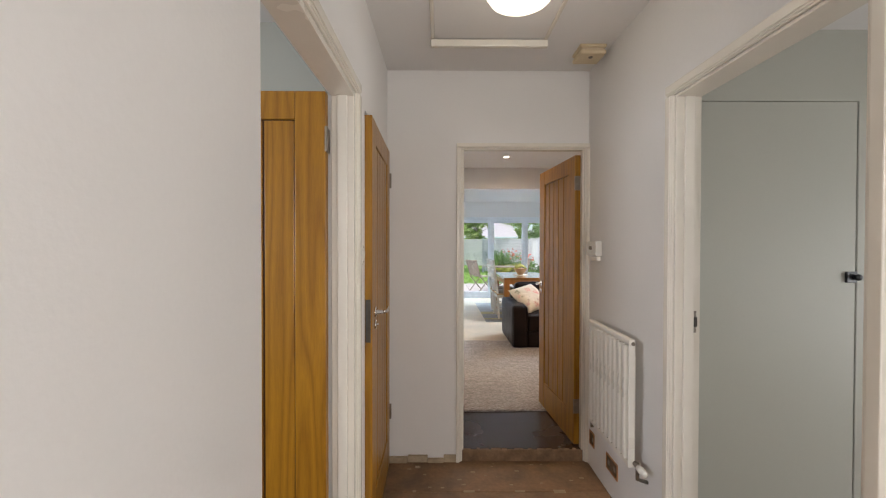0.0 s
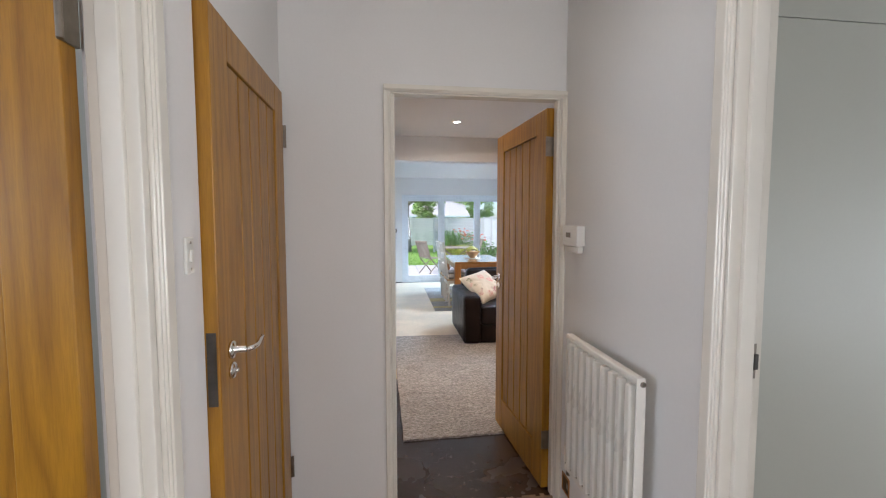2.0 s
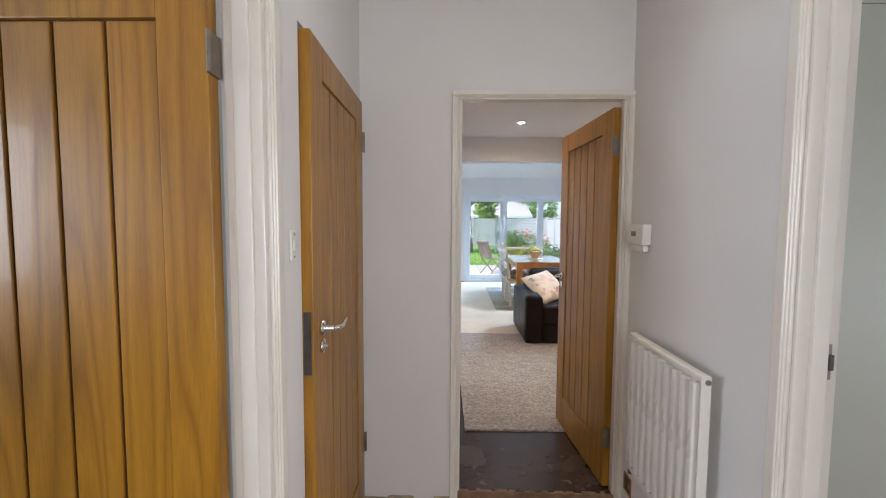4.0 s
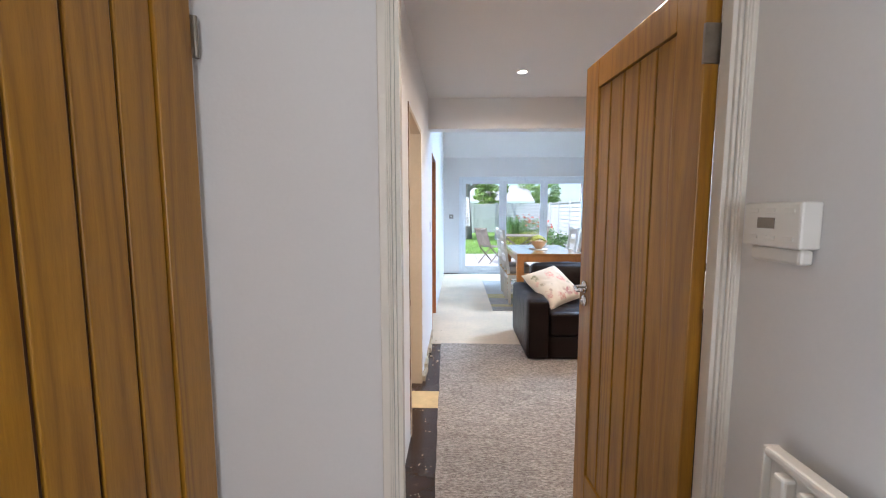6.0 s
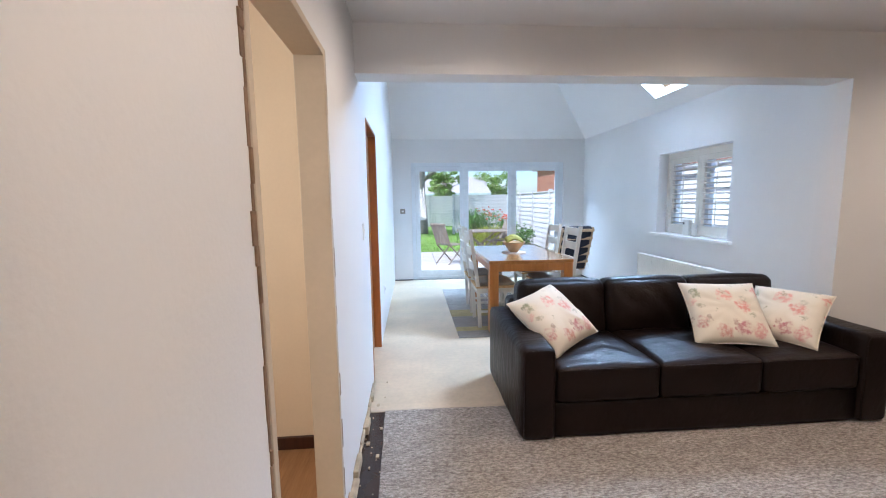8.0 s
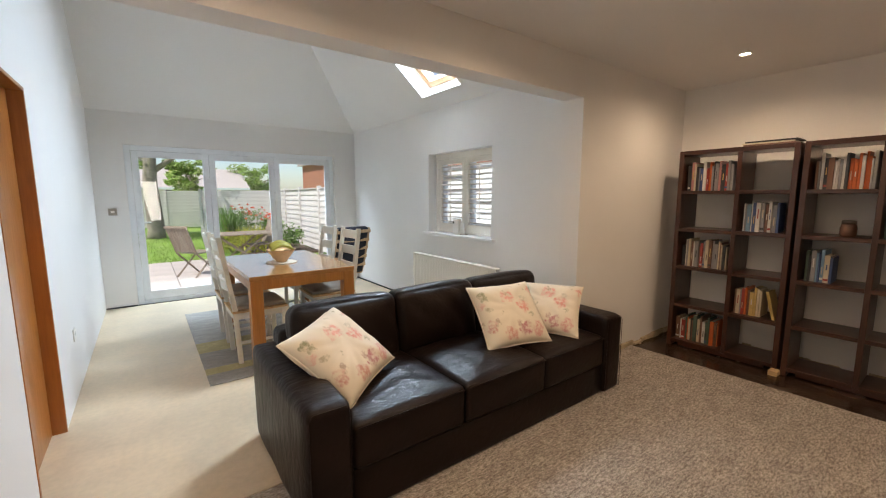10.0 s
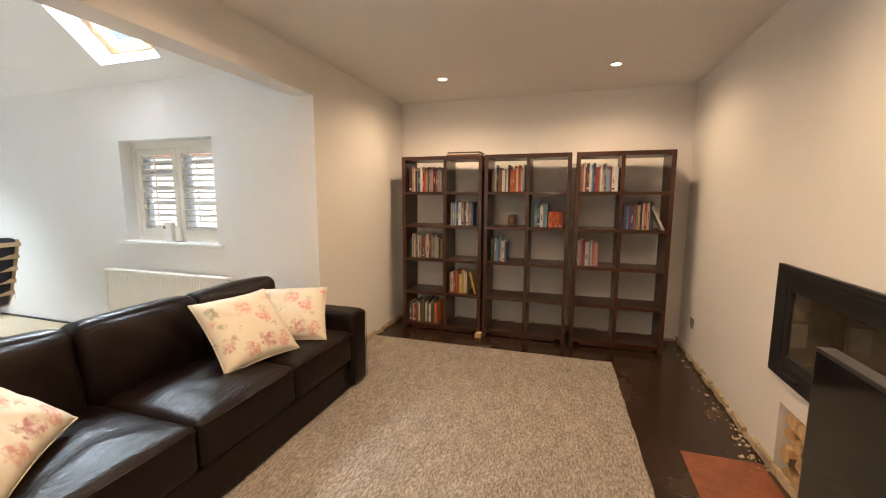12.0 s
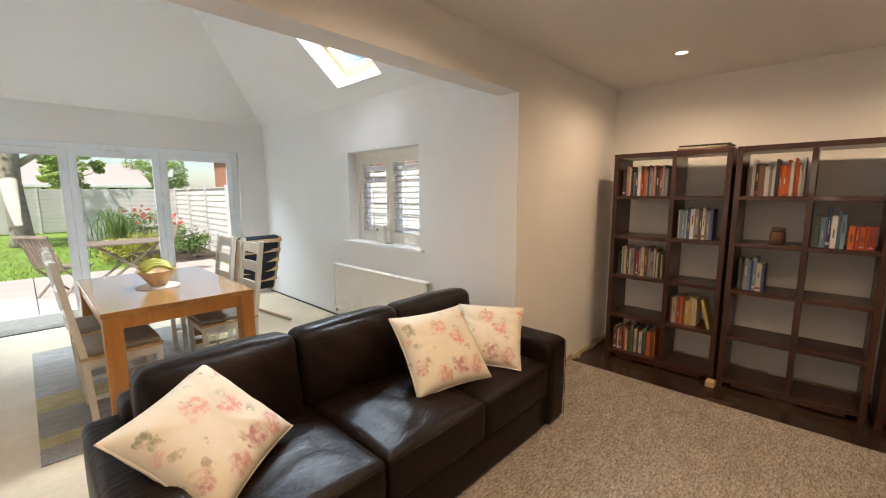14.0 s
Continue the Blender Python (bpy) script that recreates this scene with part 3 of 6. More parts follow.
# ---- door frames and doors ----
def casing(name, axis, face, out, a0, a1, head, width, depth, material, label, near=True, far=True, lining=None, t=0.022, near_jamb=True, foot=0):
    """Moulded architrave on a wall face round an opening; out is +1 or -1, the way it stands off the wall."""
    th = thing(name, label, "door frame", kind="structure")

    def strip(nm, b0, b1, w0, w1):
        bm = bmesh.new()
        for d0, d1, q in ((0, 0.5, 0.55), (0.15, 0.85, 0.8), (0.3, 1.0, 1.0)):
            p = sorted((face, face + out * depth * q))
            if b1 - b0 < w1 - w0:
                inner = abs(b1 - a0) < 1e-6
                c0, c1 = (b1 - (b1 - b0) * d1, b1 - (b1 - b0) * d0 * 0.9) if inner else (b0 + (b1 - b0) * d0 * 0.9, b0 + (b1 - b0) * d1)
                dims = (p[0], c0, w0, p[1], c1, w1) if axis == "x" else (c0, p[0], w0, c1, p[1], w1)
            else:
                c0, c1 = w0 + (w1 - w0) * d0 * 0.9, w0 + (w1 - w0) * d1
                dims = (p[0], b0, c0, p[1], b1, c1) if axis == "x" else (b0, p[0], c0, b1, p[1], c1)
            box(bm, *dims, bevel=0.003)
        part(nm, bm, material, th)

    if near:
        strip("architrave", a0 - width, a0, foot, head)
    if far:
        strip("architrave", a1, a1 + width, foot, head)
    strip("head_architrave", a0 - width, a1 + width, head, head + width)
    if lining:
        l0, l1 = lining
        for nm, c0, c1, w0, w1 in (("jamb", a0, a0 + t, foot, head), ("jamb", a1 - t, a1, foot, head), ("head_lining", a0 + t, a1 - t, head - t, head)):
            if nm == "jamb" and c0 == a0 and not near_jamb:
                continue
            dims = (l0, c0, w0, l1, c1, w1) if axis == "x" else (c0, l0, w0, c1, l1, w1)
            part(nm, boxes(dims, bevel=0.002), material, th)
        mid = (l0 + l1) / 2
        for nm, c0, c1, w0, w1 in (("door_stop", a0 + t, a0 + t + 0.012, foot, head - t), ("door_stop", a1 - t - 0.012, a1 - t, foot, head - t)):
            if c0 == a0 + t and not near_jamb:
                continue
            dims = (mid - 0.02, c0, w0, mid + 0.02, c1, w1) if axis == "x" else (c0, mid - 0.02, w0, c1, mid + 0.02, w1)
            part(nm, boxes(dims, bevel=0.002), material, th)
    return th


def lever(parent, x, y, z, side, flip):
    """Chrome lever handle with round rose and key rose on a door face; side is the way out of the face."""
    bm = bmesh.new()
    lathe(bm, [(0.026, 0), (0.026, 0.006), (0.022, 0.009), (0.010, 0.011), (0.009, 0.04)][::1], 20, (x, y, z), "y")
    if side < 0:
        bmesh.ops.scale(bm, vec=(1, -1, 1), space=Matrix.Translation((0, -y, 0)), verts=bm.verts)
    h = part("door_handle", bm, CHROME, parent, "chrome lever door handle", True)
    bm = bmesh.new()
    tube(bm, [(x, y + side * 0.042, z), (x + flip * 0.025, y + side * 0.052, z - 0.002), (x + flip * 0.055, y + side * 0.054, z - 0.004),
              (x + flip * 0.085, y + side * 0.054, z + 0.004), (x + flip * 0.112, y + side * 0.052, z + 0.006)], 0.0085, 10, 0.006)
    part("lever", bm, CHROME, h, "", True)
    bm = bmesh.new()
    lathe(bm, [(0.024, 0), (0.024, 0.006), (0.019, 0.009), (0.006, 0.010), (0.005, 0.018)], 20, (x, y, z - 0.06), "y")
    if side < 0:
        bmesh.ops.scale(bm, vec=(1, -1, 1), space=Matrix.Translation((0, -y, 0)), verts=bm.verts)
    part("thumb_turn", bm, CHROME, parent, "", True)


def oak_door(name, m, label, width=0.745, height=1.955, mirror=1, handle_sides=(1, -1), st=0.122, n=5, foot=0.0, inset=0.06):
    """Oak door with a frame and five tongued boards; hinge line at the origin, leaf along +x, thickness in y."""
    th = thing(name, label, "door", m, kind="structure")
    t, rail_t, rail_b = 0.04, 0.11, 0.20
    z0, z1 = foot + 0.008, height
    def bx(*d, b=0.003):
        return boxes(d, bevel=b)
    part("stile", bx(0.002, -t / 2, z0, st, t / 2, z1), OAK, th)
    part("stile", bx(width - st, -t / 2, z0, width, t / 2, z1), OAK, th)
    part("top_rail", bx(st, -t / 2 + 0.0005, z1 - rail_t, width - st, t / 2 - 0.0005, z1), OAK, th)
    part("bottom_rail", bx(st, -t / 2 + 0.0005, z0, width - st, t / 2 - 0.0005, z0 + rail_b), OAK, th)
    part("panel_back", boxes((st - 0.003, -t / 2 + 0.014, z0 + rail_b - 0.003, width - st + 0.003, t / 2 - 0.014, z1 - rail_t + 0.003)), OAKGROOVESHADE, th)
    w = (width - 2 * st) / n
    first = None
    for i in range(n):
        mm = pose(st + i * w, 0, 0)
        if first is None:
            first = part("board", boxes((0.0045, -t / 2 + 0.007, z0 + rail_b + 0.004, w - 0.0045, t / 2 - 0.007, z1 - rail_t - 0.004), bevel=0.003), OAK, th)
            first.matrix_basis = mm
        else:
            again(first, th, mm)
    for z in (0.22, 1.72):
        bm = boxes((-0.004, -t / 2 - 0.002, z, 0.004, t / 2 + 0.004, z + 0.095))
        tube(bm, [(-0.004, mirror * (t / 2 + 0.006), z), (-0.004, mirror * (t / 2 + 0.006), z + 0.095)], 0.006, 10)
        for zz in (0.015, 0.048, 0.08):
            lathe(bm, [(0.004, 0), (0.004, 0.001)], 8, (-0.004, 0, z + zz), "x")
        part("hinge", bm, BRASSY, th, "steel butt hinge")
    for sd in handle_sides:
        lever(th, width - inset, sd * t / 2, 1.03, sd, -1)
    part("latch_plate", boxes((width - 0.001, -0.012, 0.90, width + 0.0015, 0.012, 1.10)), DARKSTEEL, th, "dark latch plate")
    return th


casing("door_frame_end", "y", HY1, -1, 0.512, 1.33, HEAD + 0.01, 0.03, 0.02, GLOSS, "cream gloss door frame at the hall end", lining=(HY1 - 0.002, LY0 + 0.004), t=0.008, foot=HF)
casing("door_frame_left", "x", HX0, 1, 1.03, 1.772, HEAD, 0.047, 0.02, GLOSS, "cream gloss architrave round the side room doorway", near=False, lining=(HX0 - 0.090, HX0 + 0.002), near_jamb=False, foot=HF)
casing("door_frame_right", "x", HX1, -1, 1.03, 1.79, HEAD, 0.045, 0.02, GLOSS, "cream gloss architrave round the bathroom doorway", lining=(HX1 - 0.002, HX1 + 0.102), t=0.01, foot=HF)
casing("door_frame_cupboard", "x", LX0, 1, 2.905, 3.335, HEAD, 0.032, 0.014, GLOSS, "cream gloss frame of the living room cupboard", near=False, lining=(LX0 - 0.1, LX0 + 0.002))
oak_door("door_end", pose(1.298, 2.82, 0, 0, 0, 94.3), "varnished oak boarded door standing open into the living room", mirror=-1)
oak_door("door_left", pose(-0.068, 1.724, 0, 0, 0, 180.5), "varnished oak boarded door open into the side room", mirror=1, n=4, foot=HF)
oak_door("door_side", pose(0.028, 2.737, 0, 0, 0, -88.8), "varnished oak boarded door, closed in the hall wall", 0.745, mirror=1, foot=HF, inset=0.08)

# ---- soft shapes ----
def soft(dims, r, puff=(0, 0, 0), n=12, wob=0.0, seed=0):
    """A padded block: rounded corners, faces swelling by puff along x, y, z."""
    x0, y0, z0, x1, y1, z1 = dims
    c = Vector(((x0 + x1) / 2, (y0 + y1) / 2, (z0 + z1) / 2))
    h = Vector(((x1 - x0) / 2, (y1 - y0) / 2, (z1 - z0) / 2))
    bm = bmesh.new()
    bmesh.ops.create_cube(bm, size=2)
    bmesh.ops.subdivide_edges(bm, edges=bm.edges[:], cuts=n, use_grid_fill=True)
    for v in bm.verts:
        p = v.co.copy()
        s_ = Vector([math.copysign(abs(a) ** 0.8, a) for a in p])
        q = Vector([s_[i] * h[i] for i in range(3)])
        core = Vector([max(-(h[i] - r), min(h[i] - r, q[i])) for i in range(3)])
        d = q - core
        if d.length > 1e-9:
            m = max(abs(d[i]) for i in range(3))
            q = core + d.normalized() * min(r, m if m else r)
        for i in range(3):
            j, k = (i + 1) % 3, (i + 2) % 3
            q[i] += math.copysign(puff[i], p[i]) * (1 - p[j] ** 2) * (1 - p[k] ** 2) * (abs(p[i]) > 0.5)
        if wob:
            q += noise.noise_vector((c + q) * 5 + Vector((seed, 0, 0))) * wob
        v.co = c + q
    return bm


# ---- hall things ----
def loft_hatch():
    th = thing("loft_hatch", "white painted loft hatch with a raised timber lip", "hatch", kind="structure")
    part("panel", boxes((0.345, 1.46, HC - 0.008, 0.945, 2.335, HC), bevel=0.002), CEIL, th)
    for d in ((0.325, 1.43, HC - 0.012, 0.345, 2.365, HC), (0.945, 1.43, HC - 0.012, 0.965, 2.365, HC), (0.325, 2.335, HC - 0.05, 0.965, 2.365, HC - 0.0125)):
        part("lip", boxes(d, bevel=0.004), GLOSS, th)


def dome_light():
    th = thing("ceiling_light", "lit round opal glass dome ceiling light", "ceiling light")
    bm = bmesh.new()
    lathe(bm, [(0.16, 0), (0.165, -0.012), (0.16, -0.024)], 40, (0.72, 1.86, HC - 0.008))
    part("base", bm, PLASTIC, th, "", True)
    bm = bmesh.new()
    lathe(bm, [(0.152, -0.02), (0.15, -0.045), (0.13, -0.075), (0.09, -0.098), (0.04, -0.11), (0.004, -0.112)], 40, (0.72, 1.86, HC - 0.008))
    s = part("shade", bm, LAMPGLASS, th, "glowing opal glass shade", True)
    s.visible_shadow = False


def smoke_alarm():
    th = thing("smoke_alarm", "square yellowed plastic smoke alarm on the ceiling", "smoke alarm")
    part("base", boxes((1.165, 2.40, HC - 0.018, 1.315, 2.55, HC), bevel=0.006), OLDPLASTIC, th)
    part("vent", boxes((1.18, 2.415, HC - 0.03, 1.30, 2.535, HC - 0.018)), RAWTRIM, th)
    part("cover", boxes((1.165, 2.40, HC - 0.055, 1.315, 2.55, HC - 0.03), bevel=0.01), OLDPLASTIC, th)
    bm = bmesh.new()
    lathe(bm, [(0.012, 0), (0.012, -0.004), (0.008, -0.006)], 16, (1.24, 2.45, HC - 0.055))
    part("button", bm, BRASSY, th)


def radiator(name, label, axis, face, out, a0, a1, z0, z1, depth, pitch, valves=True, proud=0.018):
    """Fluted panel radiator on a wall; face is the wall plane, out the way it stands off."""
    th = thing(name, label, "radiator")

    def d(p0, b0, w0, p1, b1, w1):
        q = sorted((face + out * p0, face + out * p1))
        return (q[0], b0, w0, q[1], b1, w1)

    part("back_panel", boxes(d(depth - 0.034, a0, z0, depth - 0.026, a1, z1 - 0.01), bevel=0.002), RADWHITE, th)
    for y in (a0 + 0.09, a1 - 0.12):
        part("bracket", boxes(d(0.0, y, z0 + 0.08, depth - 0.034, y + 0.03, z1 - 0.10), bevel=0.002), RADWHITE, th)
    n = max(4, round((a1 - a0) / pitch))
    w = (a1 - a0 - 0.03) / n
    bm = boxes(d(depth - 0.022, a0 + 0.004, z0 + 0.004, depth - 0.014, a1 - 0.004, z1 - 0.006))
    part("front_panel", bm, RADWHITE, th)
    first = None
    for i in range(n):
        y = a0 + 0.015 + i * w
        if first is None:
            first = part("flute", boxes(d(depth - 0.016, 0.004, z0 + 0.03, depth - 0.014 + proud, w * 0.62, z1 - 0.03), bevel=min(0.006, proud * 0.4)), RADWHITE, th)
            first.matrix_basis = pose(0, y, 0)
        else:
            again(first, th, pose(0, y, 0))
    part("top_rail", boxes(d(depth - 0.03 if proud > 0.01 else 0.03, a0, z1 - 0.02, depth, a1, z1), bevel=0.006), RADWHITE, th)
    part("bottom_rail", boxes(d(depth - 0.016, a0, z0, depth, a1, z0 + 0.028), bevel=0.006), RADWHITE, th)
    for y in (a0, a1):
        part("side_panel", boxes(d(depth - 0.03, y - 0.003, z0, depth, y + 0.003, z1), bevel=0.002), RADWHITE, th)
    bm = bmesh.new()
    lathe(bm, [(0.009, 0), (0.009, -0.004), (0.005, -0.005), (0.005, -0.002)], 14, (face + out * (depth - 0.02), a0 - 0.003, z1 - 0.02), "y")
    part("bleed_plug", bm, BRASSY, th)
    if valves:
        x = face + out * depth * 0.6
        bm = bmesh.new()
        tube(bm, [(x, a0 + 0.01, z0 + 0.02), (x, a0 - 0.03, z0 + 0.02)], 0.011)
        tube(bm, [(x, a0 - 0.03, z0 + 0.035), (x, a0 - 0.03, z0 - 0.04), (face + out * 0.001, a0 - 0.03, z0 - 0.055)], 0.009)
        part("valve", bm, BRASSY, th, "", True)
        bm = bmesh.new()
        lathe(bm, [(0.014, 0), (0.016, -0.02), (0.015, -0.06), (0.011, -0.065)], 16, (x, a0 - 0.04, z0 + 0.02), "y")
        part("valve_cap", bm, PLASTIC, th, "white plastic valve cap", True)
        bm = bmesh.new()
        tube(bm, [(x, a1 - 0.01, z0 + 0.02), (x, a1 + 0.025, z0 + 0.02), (x, a1 + 0.025, z0 - 0.05)], 0.01)
        part("valve", bm, BRASSY, th, "", True)
        bm = bmesh.new()
        lathe(bm, [(0.013, 0), (0.014, 0.045), (0.01, 0.05)], 16, (x, a1 + 0.025, z0 + 0.02), "z")
        part("valve_cap", bm, PLASTIC, th, "", True)
    return th


def thermostat():
    th = thing("thermostat", "white plastic programmable thermostat with small grey display", "thermostat")
    part("body", boxes((HX1 - 0.040, 2.537, 1.287, HX1, 2.688, 1.378), bevel=0.005), PLASTIC, th)
    part("display", boxes((HX1 - 0.0415, 2.60, 1.325, HX1 - 0.039, 2.645, 1.347)), SEATPAD, th, "grey display")
    for i in range(3):
        for z in (1.357, 1.302):
            part("button", boxes((HX1 - 0.042, 2.552 + i * 0.046, z, HX1 - 0.039, 2.577 + i * 0.046, z + 0.008), bevel=0.001), PLASTIC, th)
    part("flap", boxes((HX1 - 0.030, 2.545, 1.256, HX1 - 0.004, 2.675, 1.2865), bevel=0.006), PLASTIC, th)


def plate(name, label, category, axis, face, out, a, z, w, h, rocker=True, material=None):
    th = thing(name, label, category)
    material = material or PLASTIC

    def d(p0, b0, w0, p1, b1, w1):
        q = sorted((face + out * p0, face + out * p1))
        return (q[0], b0, w0, q[1], b1, w1) if axis == "x" else (b0, q[0], w0, b1, q[1], w1)

    part("plate", boxes(d(0, a - w / 2, z - h / 2, 0.009, a + w / 2, z + h / 2), bevel=0.003), material, th)
    if rocker:
        part("rocker", boxes(d(0.008, a - w * 0.22, z - h * 0.16, 0.014, a + w * 0.22, z + h * 0.16), bevel=0.002), PLASTIC, th)
    else:
        for s_ in (-0.18, 0.0, 0.18):
            part("socket_hole", boxes(d(0.0085, a + s_ * w - 0.004, z - 0.006 + (0.015 if s_ == 0 else 0), 0.0095, a + s_ * w + 0.004, z + 0.006 + (0.015 if s_ == 0 else 0))), BLACKMETAL, th)
    if h > w * 1.8 or rocker:
        for s_ in (-1, 1):
            zz = z + s_ * h * 0.36
            part("screw", boxes(d(0.0085, a - 0.0035, zz - 0.0035, 0.0105, a + 0.0035, zz + 0.0035), bevel=0.001), BRASSY, th)
    return th


def back_box(a, z, w):
    th = thing("electrical_back_box", "open brown metal electrical box sunk in the wall", "electrical box")
    f = HX1
    part("rim", boxes((f - 0.004, a - w / 2, z - 0.045, f, a + w / 2, z - 0.037), (f - 0.004, a - w / 2, z + 0.037, f, a + w / 2, z + 0.045),
                      (f - 0.004, a - w / 2, z - 0.037, f, a - w / 2 + 0.008, z + 0.037), (f - 0.004, a + w / 2 - 0.008, z - 0.037, f, a + w / 2, z + 0.037)), TABLELEG, th)
    part("recess", boxes((f - 0.0015, a - w / 2 + 0.008, z - 0.037, f - 0.0005, a + w / 2 - 0.008, z + 0.037)), LOGBARK, th)
    for i in range(1 if w < 0.1 else 2):
        part("terminal", boxes((f - 0.004, a - w / 4 + i * w / 2 - 0.012, z - 0.012, f - 0.001, a - w / 4 + i * w / 2 + 0.012, z + 0.014), bevel=0.001), BRASSY, th)


loft_hatch()
dome_light()
smoke_alarm()
radiator("radiator_hall", "cream enamelled fluted panel radiator on the hall wall", "x", HX1, -1, 2.02, 2.53, 0.30, 0.908, 0.080, 0.055, True, 0.024)
thermostat()
plate("light_switch", "narrow white architrave light switch by the oak door", "light switch", "x", HX0, 1, 1.912, 1.312, 0.036, 0.090)
back_box(2.68, 0.115, 0.08)
back_box(2.38, 0.105, 0.15)

# strike plates
for nm, dims in (("strike_plate_bathroom", (HX1 + 0.052, 1.7780, 0.995, HX1 + 0.086, 1.7800, 1.085)),):
    th = thing("strike_plate", "worn steel strike plate on the bathroom jamb", "strike plate")
    part("plate", boxes(dims, bevel=0.0005), BRASSY, th)
    part("lip", boxes((dims[0] + 0.022, 1.770, 1.02, dims[0] + 0.034, 1.7785, 1.06), bevel=0.002), DARKSTEEL, th)


def flush_door():
    th = thing("door_cupboard", "flat white flush cupboard door with a black latch", "door", kind="structure")
    part("leaf", boxes((1.524, 2.074, 0.006, 2.398, 2.110, 2.050), bevel=0.002), GREENISH, th)
    part("stop_bead", boxes((2.402, 2.070, 0.0, 2.413, 2.12, 2.053), bevel=0.003), GREENISH, th)
    part("latch", boxes((2.345, 2.060, 1.175, 2.395, 2.074, 1.228), bevel=0.002), BLACKMETAL, th, "black metal rim latch")
    bm = bmesh.new()
    lathe(bm, [(0.012, 0), (0.016, -0.012), (0.014, -0.022), (0.006, -0.026)], 16, (2.385, 2.060, 1.202), "y")
    part("knob", bm, BLACKMETAL, th, "", True)


def cupboard_door():
    th = thing("door_stripped", "old panelled cupboard door with half stripped grey paint", "door", kind="structure")
    x0, x1, y0, y1 = LX0 - 0.046, LX0 - 0.012, 2.93, 3.309
    st = 0.062
    part("stile", boxes((x0, y0, 0.01, x1, y0 + st, HEAD - 0.026), bevel=0.002), SCRAPED, th)
    part("stile", boxes((x0, y1 - st, 0.01, x1, y1, HEAD - 0.026), bevel=0.002), SCRAPED, th)
    rails = [0.01, 0.62, 1.02, 1.425, 1.86]
    hts = [0.20, 0.08, 0.08, 0.08, 0.089]
    for z, h in zip(rails, hts):
        part("rail", boxes((x0 + 0.0005, y0 + st, z, x1 - 0.0005, y1 - st, z + h), bevel=0.002), SCRAPED, th)
    for i in range(4):
        za, zb = rails[i] + hts[i], rails[i + 1]
        part("panel", boxes((x0 + 0.008, y0 + st - 0.002, za - 0.002, x1 - 0.012, y1 - st + 0.002, zb + 0.002)), SCRAPED, th)
        m_ = 0.012
        for d in ((x1 - 0.013, y0 + st, za, x1 - 0.003, y0 + st + m_, zb), (x1 - 0.013, y1 - st - m_, za, x1 - 0.003, y1 - st, zb),
                  (x1 - 0.013, y0 + st + m_, za, x1 - 0.003, y1 - st - m_, za + m_), (x1 - 0.013, y0 + st + m_, zb - m_, x1 - 0.003, y1 - st - m_, zb)):
            part("moulding", boxes(d, bevel=0.003), SCRAPED, th)


def raw_frame():
    th = thing("door_frame_stripped", "bare cream door lining with chipped raw plaster edges", "door frame", kind="structure")
    a0, a1, h = 4.06, 4.83, HEAD - 0.03
    t = 0.028
    for nm, d in (("jamb", (LX0 - 0.105, a0, 0, LX0 + 0.006, a0 + t, h)), ("jamb", (LX0 - 0.105, a1 - t, 0, LX0 + 0.006, a1, h)), ("head_lining", (LX0 - 0.105, a0 + t, h - t, LX0 + 0.006, a1 - t, h))):
        part(nm, boxes(d, bevel=0.003), RAWTRIM, th)
    rng = random.Random(4)
    for y, s_ in ((a1, 1), (a0, -1)):
        bm = bmesh.new()
        z = 0.02
        while z < h:
            hh = rng.uniform(0.03, 0.13)
            w = rng.uniform(0.006, 0.024)
            q = sorted((y, y + s_ * w))
            box(bm, LX0 - 0.002, q[0], z, LX0 + rng.uniform(0.002, 0.006), q[1], min(z + hh, h + 0.01), bevel=0.0015)
            z += hh
        part("chipped_plaster", bm, CHIP, th, "chipped raw plaster edge")


def orange_door():
    th = thing("door_dining", "plain orange varnished door, closed in the dining wall", "door", kind="structure")
    part("leaf", boxes((LX0 - 0.098, 6.222, 0.006, LX0 - 0.062, 6.943, HEAD - 0.022), bevel=0.003), ORANGEDOOR, th)
    for nm, d in (("jamb", (LX0 - 0.1, 6.20, 0, LX0 + 0.004, 6.22, HEAD)), ("jamb", (LX0 - 0.1, 6.945, 0, LX0 + 0.004, 6.965, HEAD)), ("head_lining", (LX0 - 0.1, 6.22, HEAD - 0.02, LX0 + 0.004, 6.945, HEAD))):
        part(nm, boxes(d, bevel=0.002), ORANGEDOOR, th)


flush_door()
cupboard_door()
raw_frame()
orange_door()
plate("light_switch", "white plastic light switch on the dining wall", "light switch", "x", LX0, 1, 5.86, 1.185, 0.08, 0.11)
plate("wall_socket", "white single socket low on the dining wall", "socket", "x", LX0, 1, 7.6, 0.42, 0.085, 0.085, False)
plate("patio_switch", "dark grey switch plate beside the patio doors", "light switch", "y", DY1, -1, 0.56, 1.21, 0.085, 0.085, True, BRASSY)
plate("wall_socket", "white socket low on the dining side wall", "socket", "x", DX1, -1, 9.95, 0.24, 0.085, 0.085, False)
plate("wall_socket", "grey socket low on the stove wall", "socket", "y", LY0, 1, 4.80, 0.31, 0.085, 0.085, False, BRASSY)
plate("wall_socket", "dark socket on the wall behind the sofa", "socket", "y", LY1, -1, 3.74, 0.40, 0.085, 0.085, False, BLACKMETAL)

